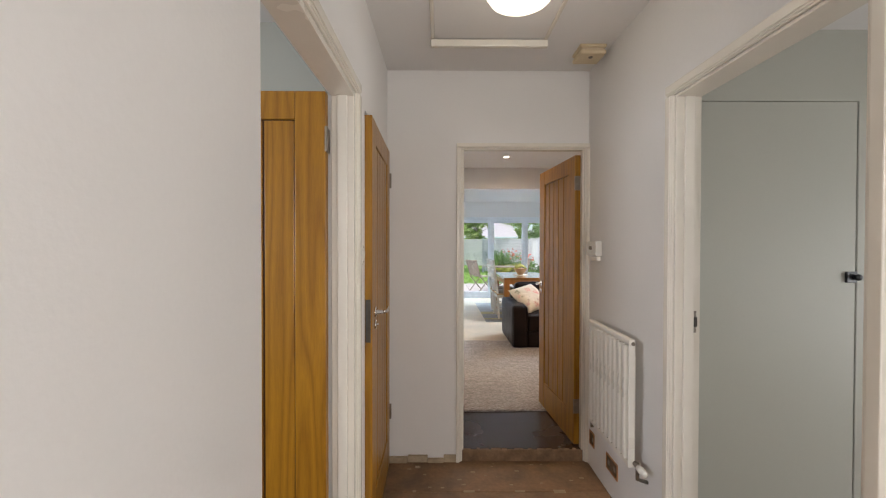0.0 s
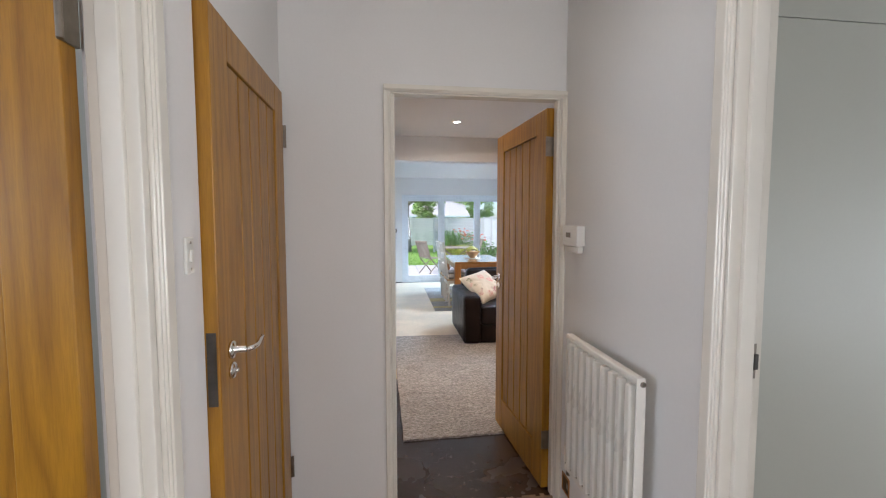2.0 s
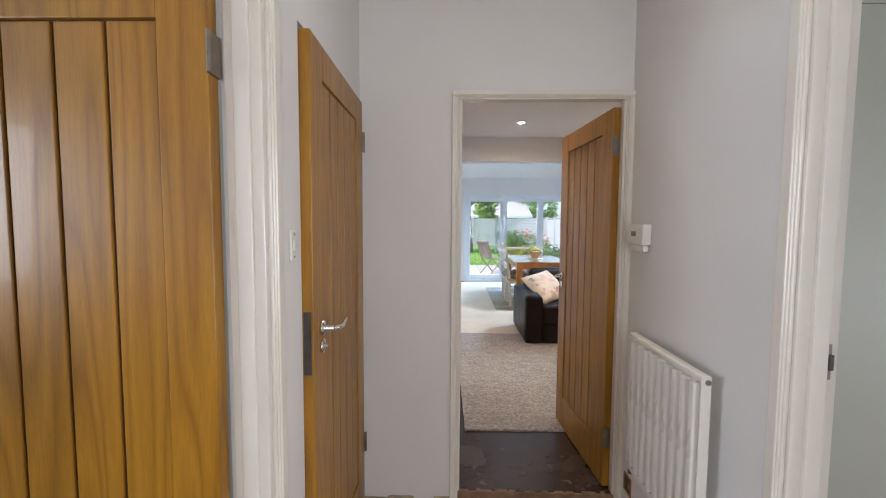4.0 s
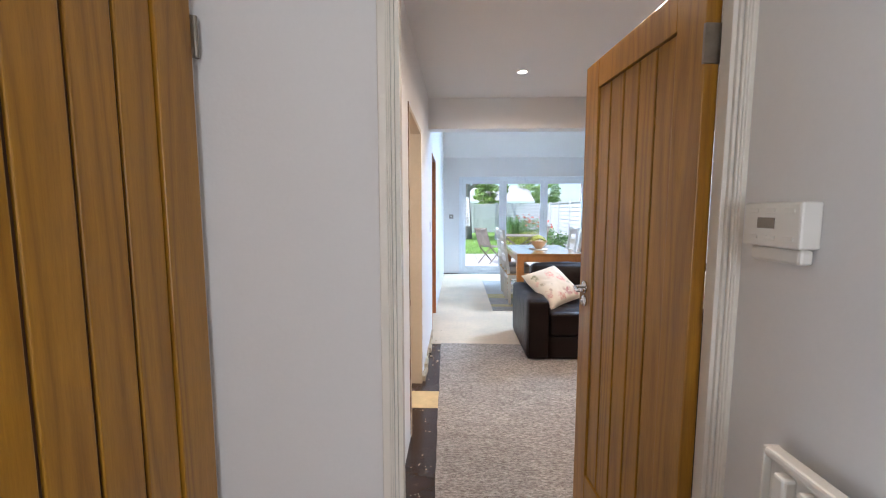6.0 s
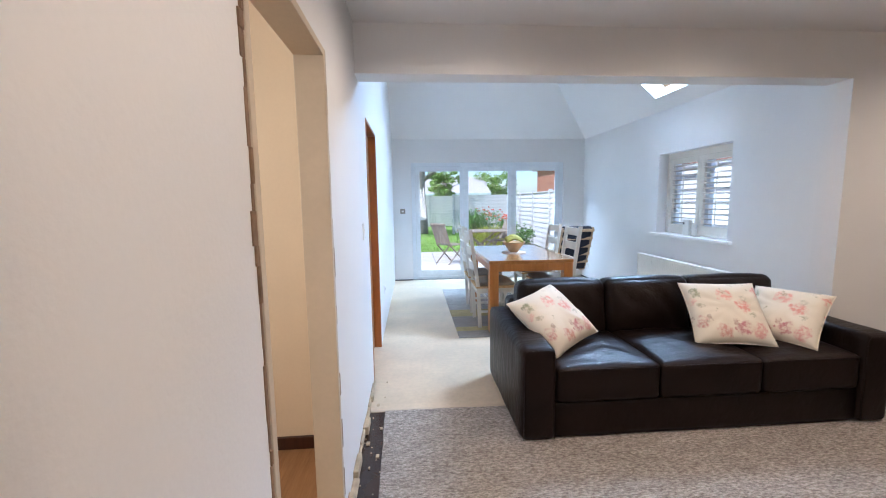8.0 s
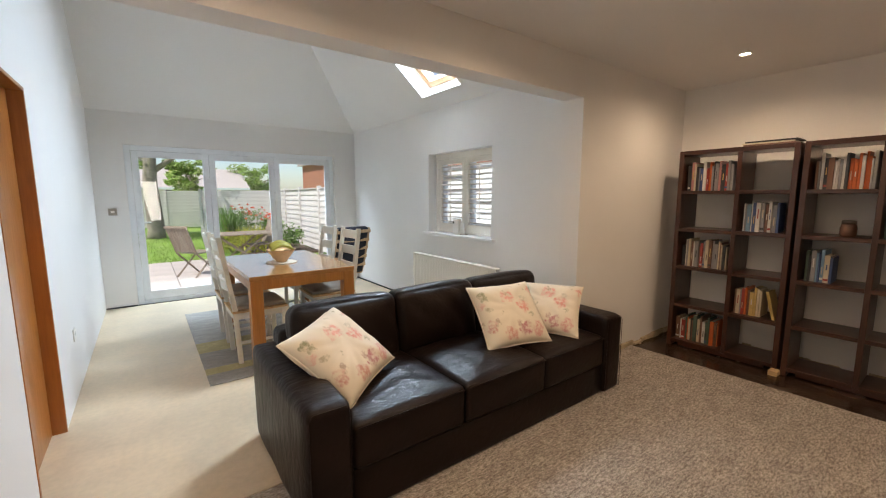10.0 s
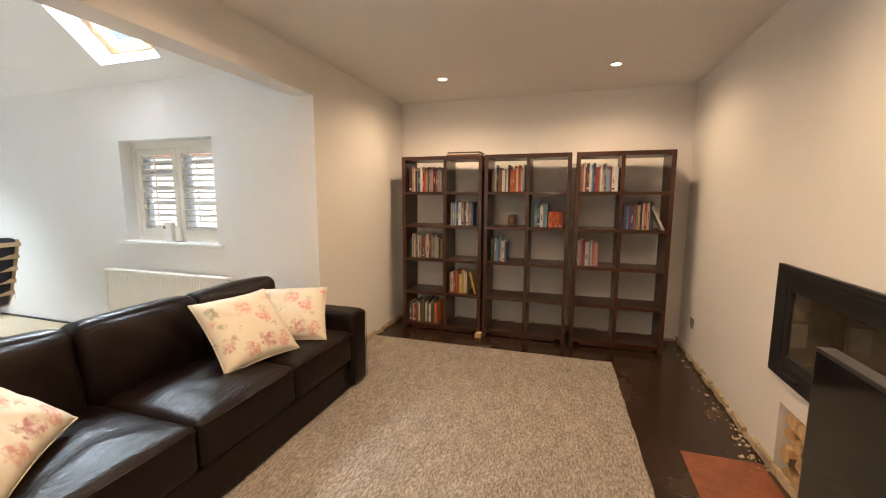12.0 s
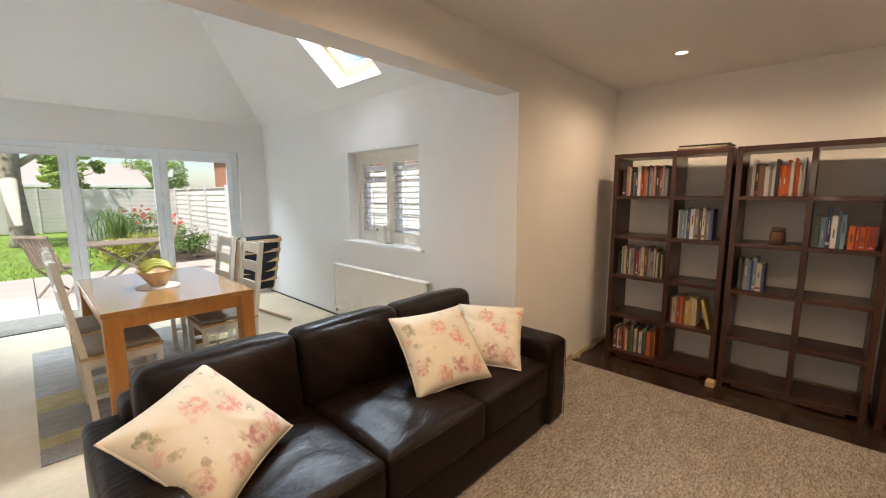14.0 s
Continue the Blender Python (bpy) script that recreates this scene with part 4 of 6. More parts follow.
# downlights
for sx, sy in SPOTS:
    th = thing("downlight", "small lit recessed ceiling downlight with pale rim", "ceiling light", group="ceiling downlights")
    bm = bmesh.new()
    lathe(bm, [(0.045, 0), (0.045, -0.004), (0.036, -0.006), (0.034, -0.001)], 24, (sx, sy, LC))
    part("rim", bm, PLASTIC, th, "", True)
    bm = bmesh.new()
    lathe(bm, [(0.033, 0), (0.033, -0.003), (0.02, -0.0045)], 20, (sx, sy, LC))
    b = part("bulb", bm, LED, th, "glowing bulb", True)
    b.visible_shadow = False


# ---- living room ----
def loose_carpet():
    """A laid length of carpet, a little out of square, with slightly wandering cut edges."""
    rng = random.Random(17)
    corners = [Vector((0.575, 3.365)), Vector((4.445, 3.478)), Vector((4.44, 5.68)), Vector((0.515, 5.735))]
    outline = []
    for a, b in zip(corners, corners[1:] + corners[:1]):
        n = max(2, int((b - a).length / 0.09))
        side = Vector((-(b - a).y, (b - a).x)).normalized()
        for i in range(n):
            outline.append(a.lerp(b, i / n) + side * (rng.uniform(-0.004, 0.004) if i else 0))
    bm = bmesh.new()
    low = [bm.verts.new((p.x, p.y, 0.0)) for p in outline]
    top = [bm.verts.new((p.x, p.y, 0.010)) for p in outline]
    c = Vector((2.5, 4.6))
    lid = [bm.verts.new((*(p + (c - p).normalized() * 0.006), 0.0125)) for p in outline]
    for i in range(len(outline)):
        j = (i + 1) % len(outline)
        bm.faces.new((low[i], low[j], top[j], top[i]))
        bm.faces.new((top[i], top[j], lid[j], lid[i]))
    bm.faces.new(lid)
    bm.faces.new(low[::-1])
    tagged(part("carpet", bm, CARPET), "loose grey beige flecked berber carpet on the dark floor", "carpet", kind="structure")


loose_carpet()
slab("levelling_patch", (0.302, 4.415, 0.0, 0.552, 4.668, 0.003), YELLOWPATCH, "yellow levelling compound patch on the floor", "floor patch")
slab("carpet_gripper", (0.42, 5.737, 0.0, 3.5, 5.758, 0.006), RAWTRIM, "thin wooden strip where the carpet ends", "trim")


def hearth():
    th = thing("hearth", "worn terracotta hearth tiles set in the dark floor", "hearth", kind="structure")
    first = None
    for i in range(4):
        mm = pose(3.29 - (i + 1) * 0.30, 2.852, 0)
        if first is None:
            first = part("tile", boxes((0.001, 0.002, 0, 0.299, 0.378, 0.004), bevel=0.001), TILE, th)
            first.matrix_basis = mm
        else:
            again(first, th, mm)


def rough_strip(name, axis, a0, a1, face, out, seed, foot=0.0):
    rng = random.Random(seed)
    bm = bmesh.new()
    a = a0
    while a < a1:
        l = rng.uniform(0.04, 0.16)
        w, h = rng.uniform(0.012, 0.035), rng.uniform(0.02, 0.055)
        q = sorted((face, face + out * w))
        b1 = min(a + l, a1)
        box(bm, *((a, q[0], foot, b1, q[1], foot + h) if axis == "y" else (q[0], a, foot, q[1], b1, foot + h)), bevel=0.006)
        if rng.random() < 0.35:
            u = face + out * rng.uniform(0.03, 0.10)
            s_ = rng.uniform(0.006, 0.022)
            c = rng.uniform(a, b1)
            box(bm, *((c, u, foot, c + s_ * 1.6, u + s_, foot + 0.008) if axis == "y" else (u, c, foot, u + s_, c + s_ * 1.6, foot + 0.008)), bevel=0.002)
        a = b1
    return tagged(part(name, bm, RAWPLASTER), "ragged raw plaster left where the skirting was removed", "trim", kind="structure")


# Solid black strips stand in for the shade inside the floor gap.
slab("trim_dining_side", (DX1 - 0.012, LY1 + 0.18, 0.0, DX1, DY1, 0.022), BLACKMETAL, "black strip for the shade in the open gap where the skirting was removed", "trim")
slab("trim_dining_patio", (LX0, DY1 - 0.010, 0.0, 0.715, DY1, 0.02), BLACKMETAL, "black strip for the shade in the open gap under the plaster beside the doors", "trim")
hearth()
rough_strip("trim_stove_wall", "y", 2.4, LX1, LY0, 1, 1)
rough_strip("trim_back_wall", "x", LY0 + 0.04, LY1, LX1, -1, 2)
rough_strip("trim_alcove_wall", "y", 3.6, LX1 - 0.04, LY1, -1, 3)
rough_strip("trim_left_wall", "x", 4.84, 6.19, LX0, 1, 5)
rough_strip("trim_hall_end", "y", HX0, 0.485, HY1, -1, 6, HF)


def plaster_debris():
    """Chips and dust of old plaster on the dark floor, thickest along the stove wall and at the hearth's end."""
    rng = random.Random(31)
    bm = bmesh.new()

    def chip(x, y, r, h):
        n = rng.randint(5, 7)
        pts = [(x + r * rng.uniform(0.5, 1.2) * math.cos(6.283 * k / n), y + r * rng.uniform(0.35, 0.9) * math.sin(6.283 * k / n)) for k in range(n)]
        low, top = [bm.verts.new((*p, 0.0)) for p in pts], [bm.verts.new((x + (p[0] - x) * 0.8, y + (p[1] - y) * 0.8, h)) for p in pts]
        bm.faces.new(top)
        for k in range(n):
            bm.faces.new((low[k], low[(k + 1) % n], top[(k + 1) % n], top[k]))

    for _ in range(55):
        chip(rng.uniform(3.3, 5.1), LY0 + 0.035 + abs(rng.gauss(0, 0.05)), rng.uniform(0.002, 0.010), rng.uniform(0.001, 0.004))
    for _ in range(34):
        chip(rng.uniform(3.3, 5.0), rng.uniform(2.95, 3.45), rng.uniform(0.0015, 0.004), rng.uniform(0.001, 0.002))
    for _ in range(40):
        chip(rng.uniform(3.2, 3.7), LY0 + 0.02 + abs(rng.gauss(0, 0.045)), rng.uniform(0.006, 0.018), rng.uniform(0.0015, 0.0045))
    for _ in range(40):
        chip(rng.uniform(0.42, 0.55), rng.uniform(3.4, 5.6), rng.uniform(0.002, 0.008), rng.uniform(0.001, 0.003))
    tagged(part("plaster_debris", bm, RAWPLASTER), "pale plaster chips and dust on the dark floor", "debris", kind="stuff")


plaster_debris()


def stove():
    th = thing("inset_stove", "black glass fronted inset wood burning stove", "stove")
    x0, x1, z0, z1, f = 2.02, 3.380, 0.498, 1.057, LY0
    part("surround", boxes((x0, f - 0.0, z0, x0 + 0.10, f + 0.022, z1), (x1 - 0.10, f, z0, x1, f + 0.022, z1), (x0 + 0.10, f, z1 - 0.085, x1 - 0.10, f + 0.022, z1), (x0 + 0.10, f, z0, x1 - 0.10, f + 0.022, z0 + 0.085), bevel=0.002), STOVEBLACK, th)
    part("door_frame", boxes((x0 + 0.10, f - 0.004, z0 + 0.085, x0 + 0.135, f + 0.016, z1 - 0.085), (x1 - 0.135, f - 0.004, z0 + 0.085, x1 - 0.10, f + 0.016, z1 - 0.085),
                             (x0 + 0.135, f - 0.004, z1 - 0.12, x1 - 0.135, f + 0.016, z1 - 0.085), (x0 + 0.135, f - 0.004, z0 + 0.085, x1 - 0.135, f + 0.016, z0 + 0.12), bevel=0.002), BLACKMETAL, th)
    part("air_slot", boxes((x0 + 0.06, f + 0.022, z1 - 0.03, x1 - 0.06, f + 0.026, z1 - 0.018), (x0 + 0.06, f + 0.022, z1 - 0.052, x1 - 0.06, f + 0.026, z1 - 0.040)), BLACKMETAL, th)
    g = part("glass_pane", boxes((x0 + 0.135, f, z0 + 0.12, x1 - 0.135, f + 0.006, z1 - 0.12)), GLASS, th)
    g.visible_shadow = False
    i0, i1, b = x0 + 0.12, x1 - 0.12, f - 0.24
    part("firebox", boxes((i0, b, z0 + 0.06, i1, b + 0.02, z1 - 0.06), (i0 - 0.01, b, z0 + 0.06, i0 + 0.01, f - 0.005, z1 - 0.06), (i1 - 0.01, b, z0 + 0.06, i1 + 0.01, f - 0.005, z1 - 0.06),
                          (i0, b, z0 + 0.06, i1, f - 0.005, z0 + 0.075), (i0, b, z1 - 0.075, i1, f - 0.005, z1 - 0.06)), STOVEINNER, th, "pale firebrick lining")
    bm = bmesh.new()
    tube(bm, [(x1 - 0.35, b + 0.12, z0 + 0.10), (x1 - 0.70, b + 0.15, z0 + 0.11)], 0.035, 9)
    tube(bm, [(x1 - 0.30, b + 0.18, z0 + 0.16), (x1 - 0.62, b + 0.08, z0 + 0.17)], 0.03, 9)
    part("charred_log", bm, LOGBARK, th)
    part("handle", boxes((x1 - 0.30, f + 0.022, z0 + 0.035, x1 - 0.16, f + 0.040, z0 + 0.048), bevel=0.003), STOVEBLACK, th)


def log_niche():
    th = thing("log_niche", "open wall niche below the stove", "niche", kind="structure")
    x0, x1, z0, z1 = 1.95, 3.268, 0.004, 0.368
    b = LY0 - 0.30
    part("lining", boxes((x0, b - 0.02, z0 - 0.02, x1, b, z1 + 0.02), (x0 - 0.02, b, z0 - 0.02, x0, HY1, z1 + 0.02), (x1, b, z0 - 0.02, x1 + 0.02, HY1, z1 + 0.02),
                         (x0, b, z0 - 0.02, x1, HY1, z0), (x0, b, z1, x1, HY1, z1 + 0.02)), WALL, th)
    rng = random.Random(8)
    z, row = z0, 0
    while z < z1 - 0.06:
        x = x1 - 0.006 - (row % 2) * 0.03
        rh = rng.uniform(0.075, 0.10)
        while x - 0.12 > x0:
            w = rng.uniform(0.075, 0.135)
            h = min(rh * rng.uniform(0.8, 1.0), z1 - z - 0.006)
            y1 = LY0 - rng.uniform(0.004, 0.035)
            kind = rng.random()
            pts = [(0, 0), (1, 0), (0.55, 1)] if kind < 0.3 else [(0, 0.1), (0.5, 0), (1, 0.15), (0.85, 0.9), (0.2, 1)] if kind < 0.65 else [(0, 0.3), (0.3, 0), (0.8, 0.05), (1, 0.5), (0.7, 1), (0.2, 0.9)]
            lg = thing("log", "split firewood log with pale cut end in the wall niche", "firewood", group="firewood in the niche")
            bm = bmesh.new()
            fr = [bm.verts.new((x - w + u * w, y1, z + v * h)) for u, v in pts]
            bk = [bm.verts.new((x - w + u * w, b + 0.01, z + v * h)) for u, v in pts]
            bm.faces.new(fr)
            bm.faces.new(bk[::-1])
            for i in range(len(pts)):
                j = (i + 1) % len(pts)
                bm.faces.new((fr[i], bk[i], bk[j], fr[j]))
            bmesh.ops.bevel(bm, geom=bm.edges[:], offset=0.004, segments=1, affect="EDGES")
            part("split_wood", bm, LOGEND, lg)
            bm = bmesh.new()
            u0, u1 = pts[-1], pts[0]
            box(bm, x - w + min(u0[0], u1[0]) * w, b + 0.012, z + 0.004, x - w + min(u0[0], u1[0]) * w + 0.006, y1 - 0.003, z + h * 0.5, bevel=0.001)
            part("bark", bm, LOGBARK, lg)
            x -= w + 0.004
        z += rh + 0.004
        row += 1


def television():
    th = thing("television", "large black flat screen television on a low stand", "television")
    x0, x1, y, z0, z1 = 1.42, 2.29, 3.185, 0.34, 0.968
    part("casing", boxes((x0, y - 0.045, z0, x1, y, z1), bevel=0.004), BLACKMETAL, th)
    part("screen", boxes((x0 + 0.012, y - 0.001, z0 + 0.02, x1 - 0.012, y + 0.002, z1 - 0.012)), SCREEN, th, "glossy black screen")
    part("stand_neck", boxes((x0 + 0.38, y - 0.05, 0.26, x1 - 0.38, y - 0.02, z0 + 0.05), bevel=0.004), BLACKMETAL, th)
    part("stand_foot", boxes((x0 + 0.22, y - 0.16, 0.252, x1 - 0.22, y + 0.10, 0.265), bevel=0.004), BLACKMETAL, th)
    tv = thing("tv_bench", "low dark wooden television bench", "bench")
    part("top", boxes((x0 - 0.02, y - 0.22, 0.225, x1 - 0.02, y + 0.15, 0.25), bevel=0.003), DARKSHELF, tv)
    for x in (x0, x1 - 0.08):
        part("side", boxes((x, y - 0.21, 0.0, x + 0.03, y + 0.14, 0.225), bevel=0.003), DARKWOOD, tv)


stove()
log_niche()
television()


def sofa():
    th = thing("sofa", "dark brown leather three seat sofa on the carpet edge", "sofa", pose(0, 0, 0))
    part("base", soft((1.47, 5.315, 0.016, 3.39, 6.22, 0.235), 0.018, (0, 0.006, 0), 10, 0.002, 3), LEATHER, th, "", True)
    for x0, x1 in ((1.305, 1.505), (3.36, 3.56)):
        part("arm", soft((x0, 5.292, 0.016, x1, 6.25, 0.56), 0.034, (0.007, 0.008, 0.010), 16, 0.004, x0), LEATHER, th, "", True)
        for y in (5.289,):
            bm = bmesh.new()
            tube(bm, [(x0 + 0.012, y, 0.03), (x0 + 0.012, y, 0.52), (x0 + 0.03, y, 0.548), (x1 - 0.03, y, 0.548), (x1 - 0.012, y, 0.52), (x1 - 0.012, y, 0.03)], 0.002, 6)
            part("seam", bm, LEATHER, th, "", True)
    part("back", soft((1.42, 6.06, 0.06, 3.44, 6.27, 0.66), 0.06, (0, 0.01, 0.01)), LEATHER, th, "", True)
    for i, (x0, x1) in enumerate(((1.508, 2.119), (2.121, 2.744), (2.746, 3.357))):
        bm = soft((x0, 5.298, 0.225, x1, 5.98, 0.44), 0.03, (0.0, 0.010, 0.032), 22, 0.0)
        for v in bm.verts:
            u, w = (v.co.x - x0) / (x1 - x0), (v.co.y - 5.298) / 0.682
            if v.co.z > 0.36:
                f = 16 * u * (1 - u) * w * (1 - w)
                v.co.z += f * 0.015 * noise.noise(Vector((v.co.x * 9 + v.co.y * 7, v.co.y * 16 - v.co.x * 5, i * 3.1)))
                v.co.z += 0.006 * noise.noise(v.co * 4 + Vector((i, 0, 0)))
        part("seat_cushion", bm, LEATHER, th, "", True)
        bm = bmesh.new()
        tube(bm, [(x0 + 0.015, 5.292, 0.425), ((x0 + x1) / 2, 5.284, 0.432), (x1 - 0.015, 5.292, 0.425)], 0.003, 6)
        part("seam", bm, LEATHER, th, "", True)
    for i, (x0, x1) in enumerate(((1.45, 2.085), (2.085, 2.71), (2.71, 3.36))):
        bm = soft((x0, 5.865, 0.40, x1, 6.055, 0.80), 0.055, (0.0, 0.04, 0.014), 22, 0.005, i + 7)
        for v in bm.verts:
            v.co.y -= 0.011 * noise.noise(Vector((v.co.x * 7, v.co.z * 9 + v.co.x * 5, i * 2.0)))
        bmesh.ops.transform(bm, matrix=Matrix.Translation((0, 5.97, 0.40)) @ Matrix.Rotation(radians(-9), 4, "X") @ Matrix.Translation((0, -5.97, -0.40)), verts=bm.verts)
        part("back_cushion", bm, LEATHER, th, "", True)
    for x in (1.40, 3.46):
        for y in (5.40, 6.18):
            part("foot", boxes((x - 0.03, y - 0.03, 0.0125 if y < 5.7 else 0.0035, x + 0.03, y + 0.03, 0.03), bevel=0.004), BLACKMETAL, th)


def cushion(m, label, size=0.46):
    """Square scatter cushion with pinched corners, in its own plane x-z."""
    th = thing("scatter_cushion", label, "cushion", m, group="floral cushions on the sofa")
    n, h = 36, size / 2
    bm = bmesh.new()
    sheets = []
    for sgn in (1, -1):
        grid = []
        for i in range(n + 1):
            row = []
            for j in range(n + 1):
                u, v = 2 * i / n - 1, 2 * j / n - 1
                pu = u * (1 - 0.075 * (1 - v * v))
                pv = v * (1 - 0.075 * (1 - u * u))
                th_ = 0.085 * ((1 - u ** 4) * (1 - v ** 4)) ** 0.55
                rr, an = math.hypot(u, v), math.atan2(v, u)
                th_ += 0.007 * noise.noise(Vector((math.cos(an) * 3.5, math.sin(an) * 3.5, rr * 1.2 + sgn + size * 9))) * rr * (1 - u ** 6) * (1 - v ** 6) * 2
                th_ += 0.010 * noise.noise(Vector((u * 2.2 + size * 31, v * 2.2, sgn))) * (1 - u * u) * (1 - v * v)
                row.append(bm.verts.new((pu * h, sgn * th_, pv * h)))
            grid.append(row)
        for i in range(n):
            for j in range(n):
                bm.faces.new((grid[i][j], grid[i + 1][j], grid[i + 1][j + 1], grid[i][j + 1]))
    bmesh.ops.remove_doubles(bm, verts=bm.verts, dist=1e-4)
    part("cover", bm, FLORAL, th, "", True)
    bm = bmesh.new()
    pts = []
    for k in range(81):
        s_, e = divmod(k % 80, 20)
        q = 2 * e / 20 - 1
        u, v = [(q, -1), (1, q), (-q, 1), (-1, -q)][s_]
        pts.append((u * (1 - 0.075 * (1 - v * v)) * h, 0, v * (1 - 0.075 * (1 - u * u)) * h))
    tube(bm, pts, 0.004, 6)
    part("piping", bm, FLORAL, th, "", True)
    return th


sofa()


def lying(centre, across, up):
    """The pose of a cushion from its centre and its two in-plane directions."""
    x = Vector(across).normalized()
    z = (Vector(up) - x * Vector(up).dot(x)).normalized()
    y = z.cross(x)
    return Matrix(((x.x, y.x, z.x, centre[0]), (x.y, y.y, z.y, centre[1]), (x.z, y.z, z.z, centre[2]), (0, 0, 0, 1)))


cushion(lying((1.615, 5.69, 0.612), (0.42, 0.29, 0.08), (-0.27, 0.33, 0.32)), "cream floral cushion leaning on its corner against the sofa arm", 0.45)
cushion(lying((2.748, 5.629, 0.622), (0.89, -0.235, 0.015), (0.168, 0.545, 0.585)), "cream floral cushion with pink roses against the sofa back", 0.46)
cushion(lying((3.135, 5.60, 0.602), (0.20, -0.34, 0.0), (0.27, 0.17, 0.283)), "cream floral cushion tucked behind another beside the sofa arm", 0.42)


# ---- bookcases and books ----
CX0, CX1 = 4.78, 5.12
SHELF = [0.045, 0.385, 0.735, 1.08, 1.415]
CTOP = 1.785


def bookcase(y0, y1, ym, label):
    th = thing("bookcase", label, "bookcase", group="bookcases on the back wall")
    t = 0.036
    for y in (y0, y1 - t):
        part("side_panel", boxes((CX0, y, 0, CX1, y + t, CTOP), bevel=0.003), DARKWOOD, th)
    part("divider", boxes((CX0 + 0.006, ym - 0.016, SHELF[0], CX1 - 0.004, ym + 0.016, CTOP - t), bevel=0.002), DARKWOOD, th)
    part("top", boxes((CX0, y0 + t, CTOP - t, CX1, y1 - t, CTOP), bevel=0.003), DARKSHELF, th)
    for z in SHELF:
        for a, b in ((y0 + t, ym - 0.016), (ym + 0.016, y1 - t)):
            part("shelf", boxes((CX0 + 0.004, a, z - 0.006, CX1 - 0.004, b, z + 0.022), bevel=0.002), DARKSHELF, th)
    part("plinth", boxes((CX0 + 0.012, y0 + 0.09, 0.012, CX0 + 0.035, y1 - 0.09, SHELF[0] - 0.006), bevel=0.004), DARKSHELF, th)
    return th


CASES = [(4.685, 5.519, 5.06), (3.866, 4.662, 4.25), (3.033, 3.827, 3.44)]
for (y0, y1, ym), lb in zip(CASES, ("dark stained open bookcase, half filled with books", "dark stained open bookcase with a few books and a jar", "dark stained open bookcase, mostly empty")):
    bookcase(y0, y1, ym, lb)

BOOKCOL = {}


def book_material(c):
    if c not in BOOKCOL:
        BOOKCOL[c] = mat("book_cover_%d" % len(BOOKCOL), c, 0.5, 0.08, 20, 90, 0.05)
    return BOOKCOL[c]


RED, ORA, YEL, BLU, SKY, WHI, CRE, BLK, GRN, PNK, BRN, GRY = ((0.33, 0.045, 0.035), (0.55, 0.12, 0.025), (0.58, 0.42, 0.14), (0.05, 0.085, 0.22), (0.17, 0.29, 0.42), (0.66, 0.65, 0.62),
    (0.58, 0.50, 0.36), (0.03, 0.03, 0.035), (0.07, 0.11, 0.08), (0.46, 0.21, 0.20), (0.16, 0.08, 0.05), (0.25, 0.25, 0.26))
NAMES = {RED: "red", ORA: "orange", YEL: "yellow", BLU: "dark blue", SKY: "light blue", WHI: "white", CRE: "cream", BLK: "black", GRN: "green", PNK: "pink", BRN: "brown", GRY: "grey"}
brng = random.Random(21)


def book(y, z, w, h, d, c, lean=0.0):
    th = thing("book", NAMES[c] + " covered book standing upright on the bookcase shelf", "book", Matrix.Translation((CX0 + 0.05 + brng.uniform(0, 0.025), y, z)) @ Matrix.Rotation(radians(lean), 4, "X"), group="books on the bookcases")
    k = 0.0022
    bm = boxes((0, 0, 0, d, k, h), (0, w - k, 0, d, w, h), (0, k, 0, k, w - k, h), bevel=0.0008)
    part("cover", bm, book_material(c), th)
    part("pages", boxes((k, k + 0.0004, 0.003, d - 0.004, w - k - 0.0004, h - 0.004)), PAPER, th)
    if w > 0.017 and brng.random() < 0.7:
        t = brng.choice((WHI, CRE, YEL, BLK) if c not in (WHI, CRE) else (BLK, RED, BLU))
        a = h * brng.uniform(0.25, 0.5)
        part("title_bar", boxes((-0.0006, w * 0.38, a, 0.0002, w * 0.62, a + h * brng.uniform(0.18, 0.36))), book_material(t), th)
        if brng.random() < 0.4:
            part("spine_band", boxes((-0.0007, w * 0.06, h * 0.08, 0.0002, w * 0.94, h * 0.15)), book_material(brng.choice((BLK, WHI, RED, BLU))), th)


def run(ya, yb, row, cols, hmin, hmax, last_lean=0):
    """Books from ya down to yb on one shelf."""
    y, z, i = ya, SHELF[row] + 0.0225, 0
    while True:
        w = brng.choice((0.011, 0.014, 0.017, 0.02, 0.024, 0.03)) * brng.uniform(0.9, 1.1)
        if y - w < yb:
            break
        c = cols[i] if i < len(cols) else brng.choice(cols)
        h = brng.uniform(hmin, hmax)
        y -= w
        book(y, z, w - 0.001, h, brng.uniform(0.14, 0.20), c, brng.uniform(-0.6, 0.6) * 0)
        i += 1
    for k in range(1 if last_lean else 0):
        y -= 0.10
        book(y, z + 0.001, 0.02, hmax * 0.95, 0.16, cols[-1], -last_lean)


MIX = [PNK, GRY, BLK, BRN, BLU, RED, ORA, WHI, CRE]
run(5.47, 5.10, 4, [BRN, BLK, PNK, CRE, BLK, GRY, BLU, WHI, RED, ORA, GRY, BLK, GRY], 0.19, 0.25)
run(5.47, 5.10, 2, [BLK, WHI, GRY, CRE, BRN, WHI, GRY, BRN, RED, GRY, CRE], 0.19, 0.25)
run(5.47, 5.12, 0, [BRN, WHI, RED, GRN, ORA, CRE, BLK, BRN, GRN, CRE], 0.18, 0.25)
run(5.02, 4.76, 3, [WHI, GRY, SKY, WHI, BLU, WHI, GRY, BRN, WHI], 0.22, 0.25)
